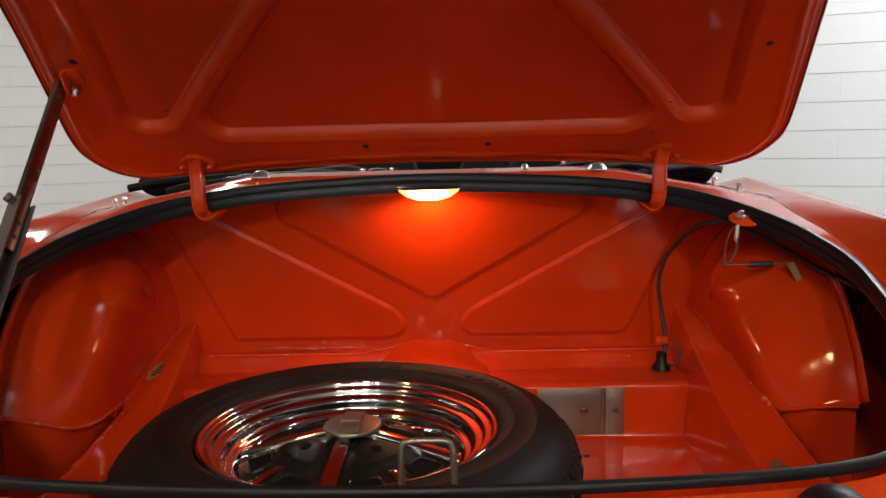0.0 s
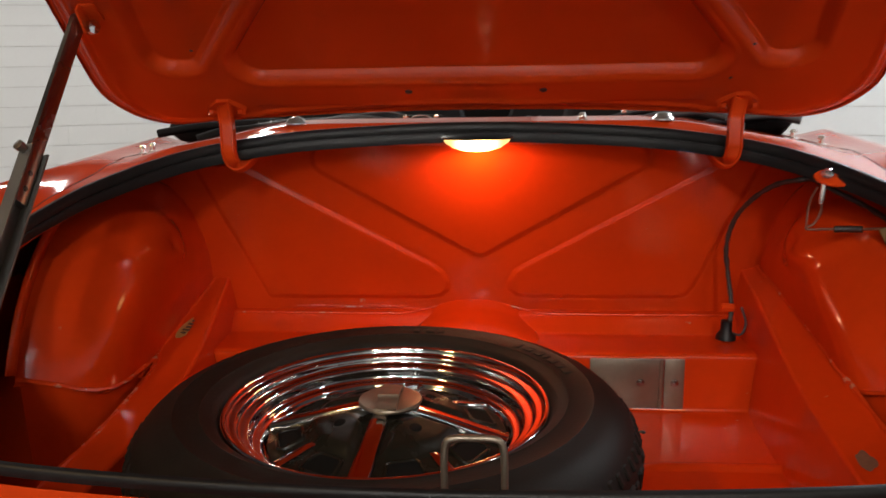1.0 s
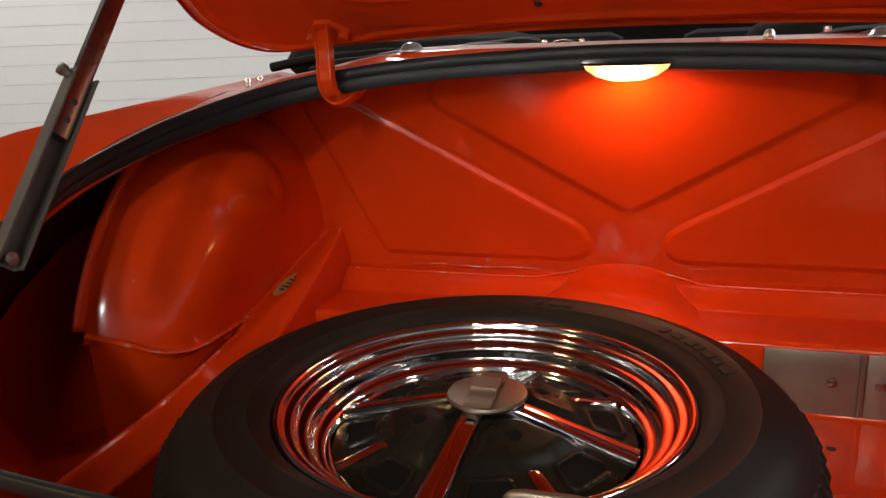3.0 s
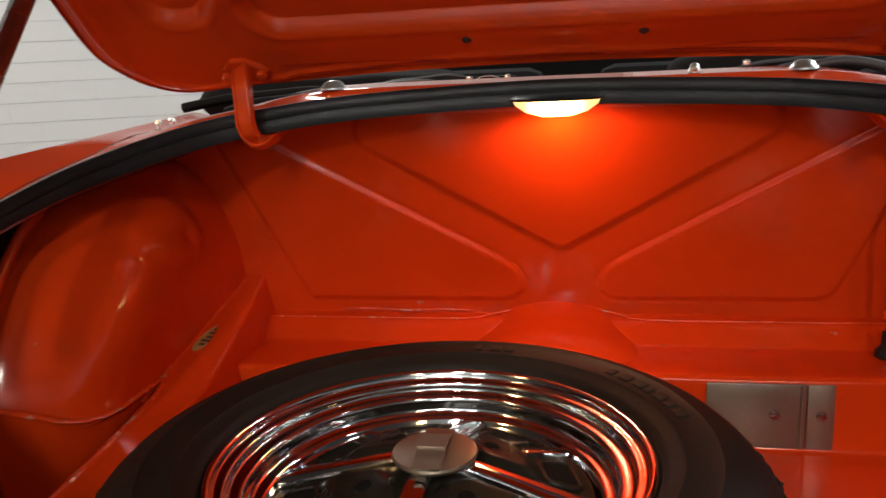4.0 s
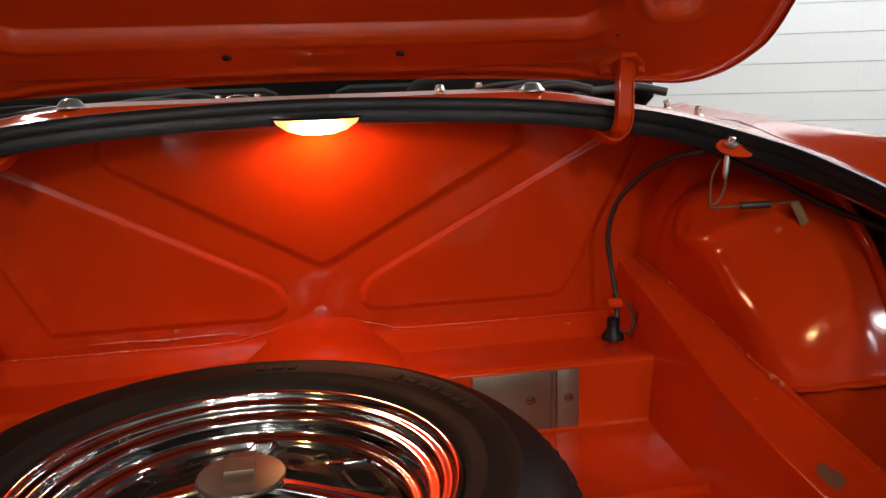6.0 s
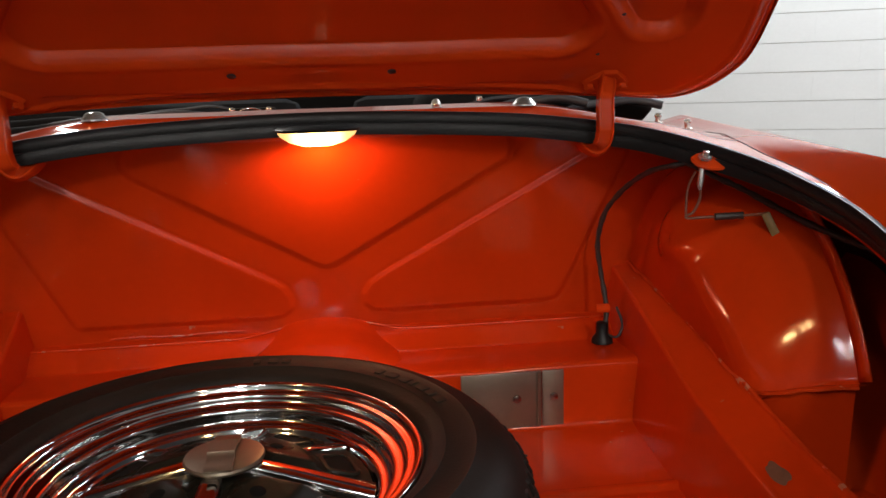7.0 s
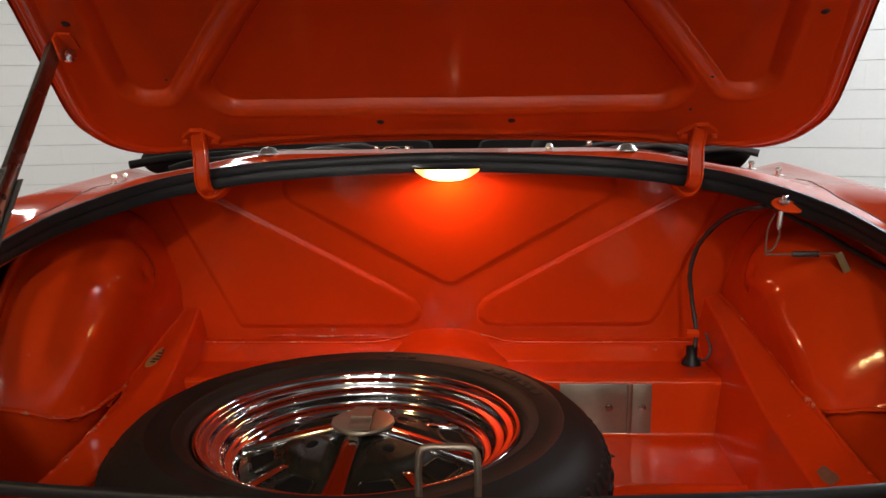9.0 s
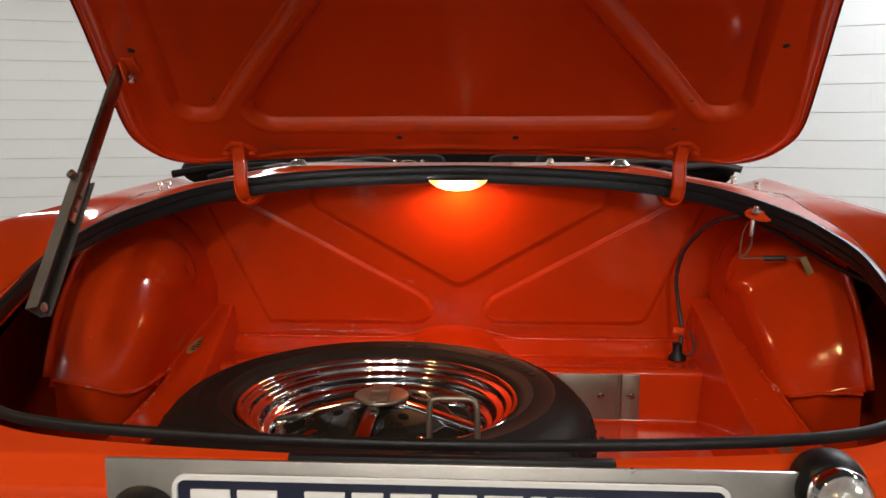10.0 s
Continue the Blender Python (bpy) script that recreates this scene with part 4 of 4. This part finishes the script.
tread_piece("shoulder_block", (0.017, 0.0115, 0.0075), lambda i: pose(0.2785, 0, 0.1180, 0, 62, 14 if i % 2 else 4))
tread_piece("tread_block", (0.006, 0.0150, 0.026), lambda i: pose(0.2848, 0, 0.086 if i % 2 else 0.091, 0, 4, 5))
RIM_PROFILE = [(0.1835, 0.132), (0.1863, 0.137), (0.1870, 0.1415), (0.1858, 0.1445), (0.1832, 0.1460), (0.1805, 0.1450), (0.1788, 0.1420), (0.1778, 0.1390), (0.1755, 0.1378), (0.1715, 0.1372), (0.1695, 0.1360), (0.1685, 0.1330), (0.1675, 0.1295), (0.1655, 0.1280), (0.1600, 0.1270), (0.1572, 0.1258), (0.1558, 0.1232), (0.1550, 0.1190), (0.1542, 0.1145), (0.1525, 0.1118), (0.1495, 0.1106), (0.1455, 0.1100), (0.1430, 0.1082), (0.1405, 0.1040), (0.1370, 0.1010), (0.1310, 0.0995)]
rim_line = smooth_path([(0, r, z) for r, z in RIM_PROFILE], 3)
turned("rim", [(p.y, p.z) for p in rim_line], M @ pose(0, 0, -0.003), CHROME, spare, "stepped chrome rim", 160)
SPOKE = -96


def cone_z(r):
    return 0.1315 - 0.28 * max(0.0, r - 0.03)


def disc_at(u, v):
    """Black centre: four swollen sectors, a flat band with the slots round the edge."""
    a = 360 * u
    r = 0.137 * (1 - v) + 0.012 * v
    t = abs(((a - SPOKE + 45) % 90) - 45)
    swell = smoothstep(0.010, 0.024, r * math.sin(radians(min(t, 60)))) * smoothstep(0.028, 0.050, r) * (1 - smoothstep(0.080, 0.098, r))
    return M @ Vector((r * math.cos(radians(a)), r * math.sin(radians(a)), cone_z(r) + 0.0085 * swell + 0.0006 * noise.noise(Vector((r * 60 * math.cos(radians(a)), r * 60 * math.sin(radians(a)), 1)))))


grid("centre_disc", 288, 60, disc_at, WELL, spare, "black enamelled wheel centre with dusty patches", wrap=True)


def slot_loop(k, grow=0.0):
    """Rounded slot, wider towards the rim."""
    out = []
    for sx, sy, start in ((1, 1, 0), (-1, 1, 90), (-1, -1, 180), (1, -1, 270)):
        w, h, c = (0.0205 if sx > 0 else 0.0165) * k + grow, 0.0135 * k + grow, 0.006 * k + grow
        out += [Vector((sx * (h - c) + c * math.cos(radians(start + q)), sy * (w - c) + c * math.sin(radians(start + q)), 0)) for q in (0, 30, 60, 90)]
    return out


for i in range(4):
    a = SPOKE + 90 * i
    m = M @ pose(0, 0, 0, 0, 0, a)
    sweep("spoke", smooth_path([m @ Vector((r, 0, z)) for r, z in ((0.024, 0.1365), (0.05, 0.1300), (0.08, 0.1215), (0.105, 0.1140), (0.139, 0.1045))], 5), lambda t: [(s * (0.0095 + 0.0035 * t), h * 0.003) for s, h in ((1, -2.5), (0.96, 0.0), (0.82, 0.8), (0.5, 1.1), (-0.5, 1.1), (-0.82, 0.8), (-0.96, 0.0), (-1, -2.5))], CHROME, spare, "chrome-capped spoke")
    d = M @ pose(0, 0, 0, 0, 0, a + 45)
    sweep("divider", smooth_path([d @ Vector((r, 0, z)) for r, z in ((0.090, 0.1135), (0.098, 0.1142), (0.112, 0.1105), (0.138, 0.1035))], 4), lambda t: [(s * (0.0045 + 0.0035 * t), h * 0.002) for s, h in ((1, -2), (0.9, 0.5), (0.6, 1), (-0.6, 1), (-0.9, 0.5), (-1, -2))], CHROME, spare, "short chrome web between slots")
    for off in (-21.5, 21.5):
        q = M @ pose(0, 0, 0, 0, 0, a + 45 + off) @ pose(0.1105, 0, cone_z(0.1105) + 0.0012, 0, 15.6, 0)
        # slot is a solid plate, its opening's shade painted near-black
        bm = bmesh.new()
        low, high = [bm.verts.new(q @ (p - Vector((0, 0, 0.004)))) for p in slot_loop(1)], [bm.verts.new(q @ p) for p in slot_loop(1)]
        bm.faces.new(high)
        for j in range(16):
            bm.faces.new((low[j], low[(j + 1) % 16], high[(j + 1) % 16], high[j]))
        slot = part("slot", bm, DARK, spare, "near-black plate for a vent slot's shaded opening")
        sweep("slot_edge", [q @ p for p in slot_loop(1, 0.0012)], [(0.0028, -0.001), (0.0016, 0.0012), (-0.0012, 0.0016), (-0.0022, -0.001)], WELL, slot, "rolled black edge", closed=True)
    # flat disc whose near-black colour stands for shade in the hole
    turned("stud_hole", [(0.0, 0.0012), (0.0055, 0.0012), (0.0072, 0.0)], d @ pose(0.061, 0, cone_z(0.061) + 0.0086, 0, 16, 0), DARK, spare, "near-black disc for a shaded stud hole", 16)
clamp = turned("clamp_disc", [(0.0, 0.0), (0.0345, 0.0), (0.0365, 0.003), (0.0355, 0.0055), (0.030, 0.0065), (0.0, 0.007)], M @ pose(0.004, 0.002, 0.1385), DULL, spare, "dull steel clamp disc", 40)
sweep("bolt_strap", [M @ Vector((0.004, y, z)) for y, z in ((-0.036, 0.1462), (-0.034, 0.1472), (-0.028, 0.1475), (-0.014, 0.1485), (-0.011, 0.1525), (0.012, 0.1525), (0.015, 0.1485), (0.032, 0.1475), (0.040, 0.140))], [(0.012, -0.0015), (0.012, 0.0015), (-0.012, 0.0015), (-0.012, -0.0015)], DULL, clamp, "bent steel strap")
turned("stem", [(0.016, 0.09), (0.016, 0.139)], M, WELL, clamp, segments=24)

# faint raised marks on the tyre's upper side
for i, (da, w) in enumerate(((0, 0.014), (5, 0.010), (9.5, 0.013), (14, 0.007), (17.5, 0.012), (23, 0.014), (28, 0.009), (60, 0.010), (64, 0.012), (69, 0.008))):
    block("bar", (0.011, w, 0.0016), M @ pose(0, 0, 0, 0, 0, 18 + da) @ pose(0.2195, 0, 0.1548, 0, -2, 0), BROWN, tyre, "plain raised brown bar", bevel=0.0006)

# ---- blocks of the two seen walls ----
bm = box_bm(bmesh.new(), (LENGTH - 0.0003, 0.02, COURSE - 0.005), Matrix(), 0.0004, 1)
block_mesh = bpy.data.meshes.new("block")
bm.to_mesh(block_mesh)
bm.free()
block_mesh.materials.append(WALL)
for wall, a, b, first, last in ((wall_far, LEFT_A, LEFT_B, 0.0, 12.2), (wall_side, RIGHT_A, RIGHT_B, 0.0, 6.4)):
    a, b = Vector((*a, 0)), Vector((*b, 0))
    along = (b - a).normalized()
    turn = math.degrees(math.atan2(along.y, along.x))
    face = Vector((along.y, -along.x, 0))
    for row in range(19):
        d = first + LENGTH * (0.5 if row % 2 else 1.0)
        while d < last:
            p = a + along * d + face * (-0.001 + 0.0006 * random.random())
            ob = new("block", block_mesh)
            ob.parent = wall
            ob.matrix_world = pose(p.x, p.y, COURSE * (row + 0.5), 0, 0, turn)
            d += LENGTH
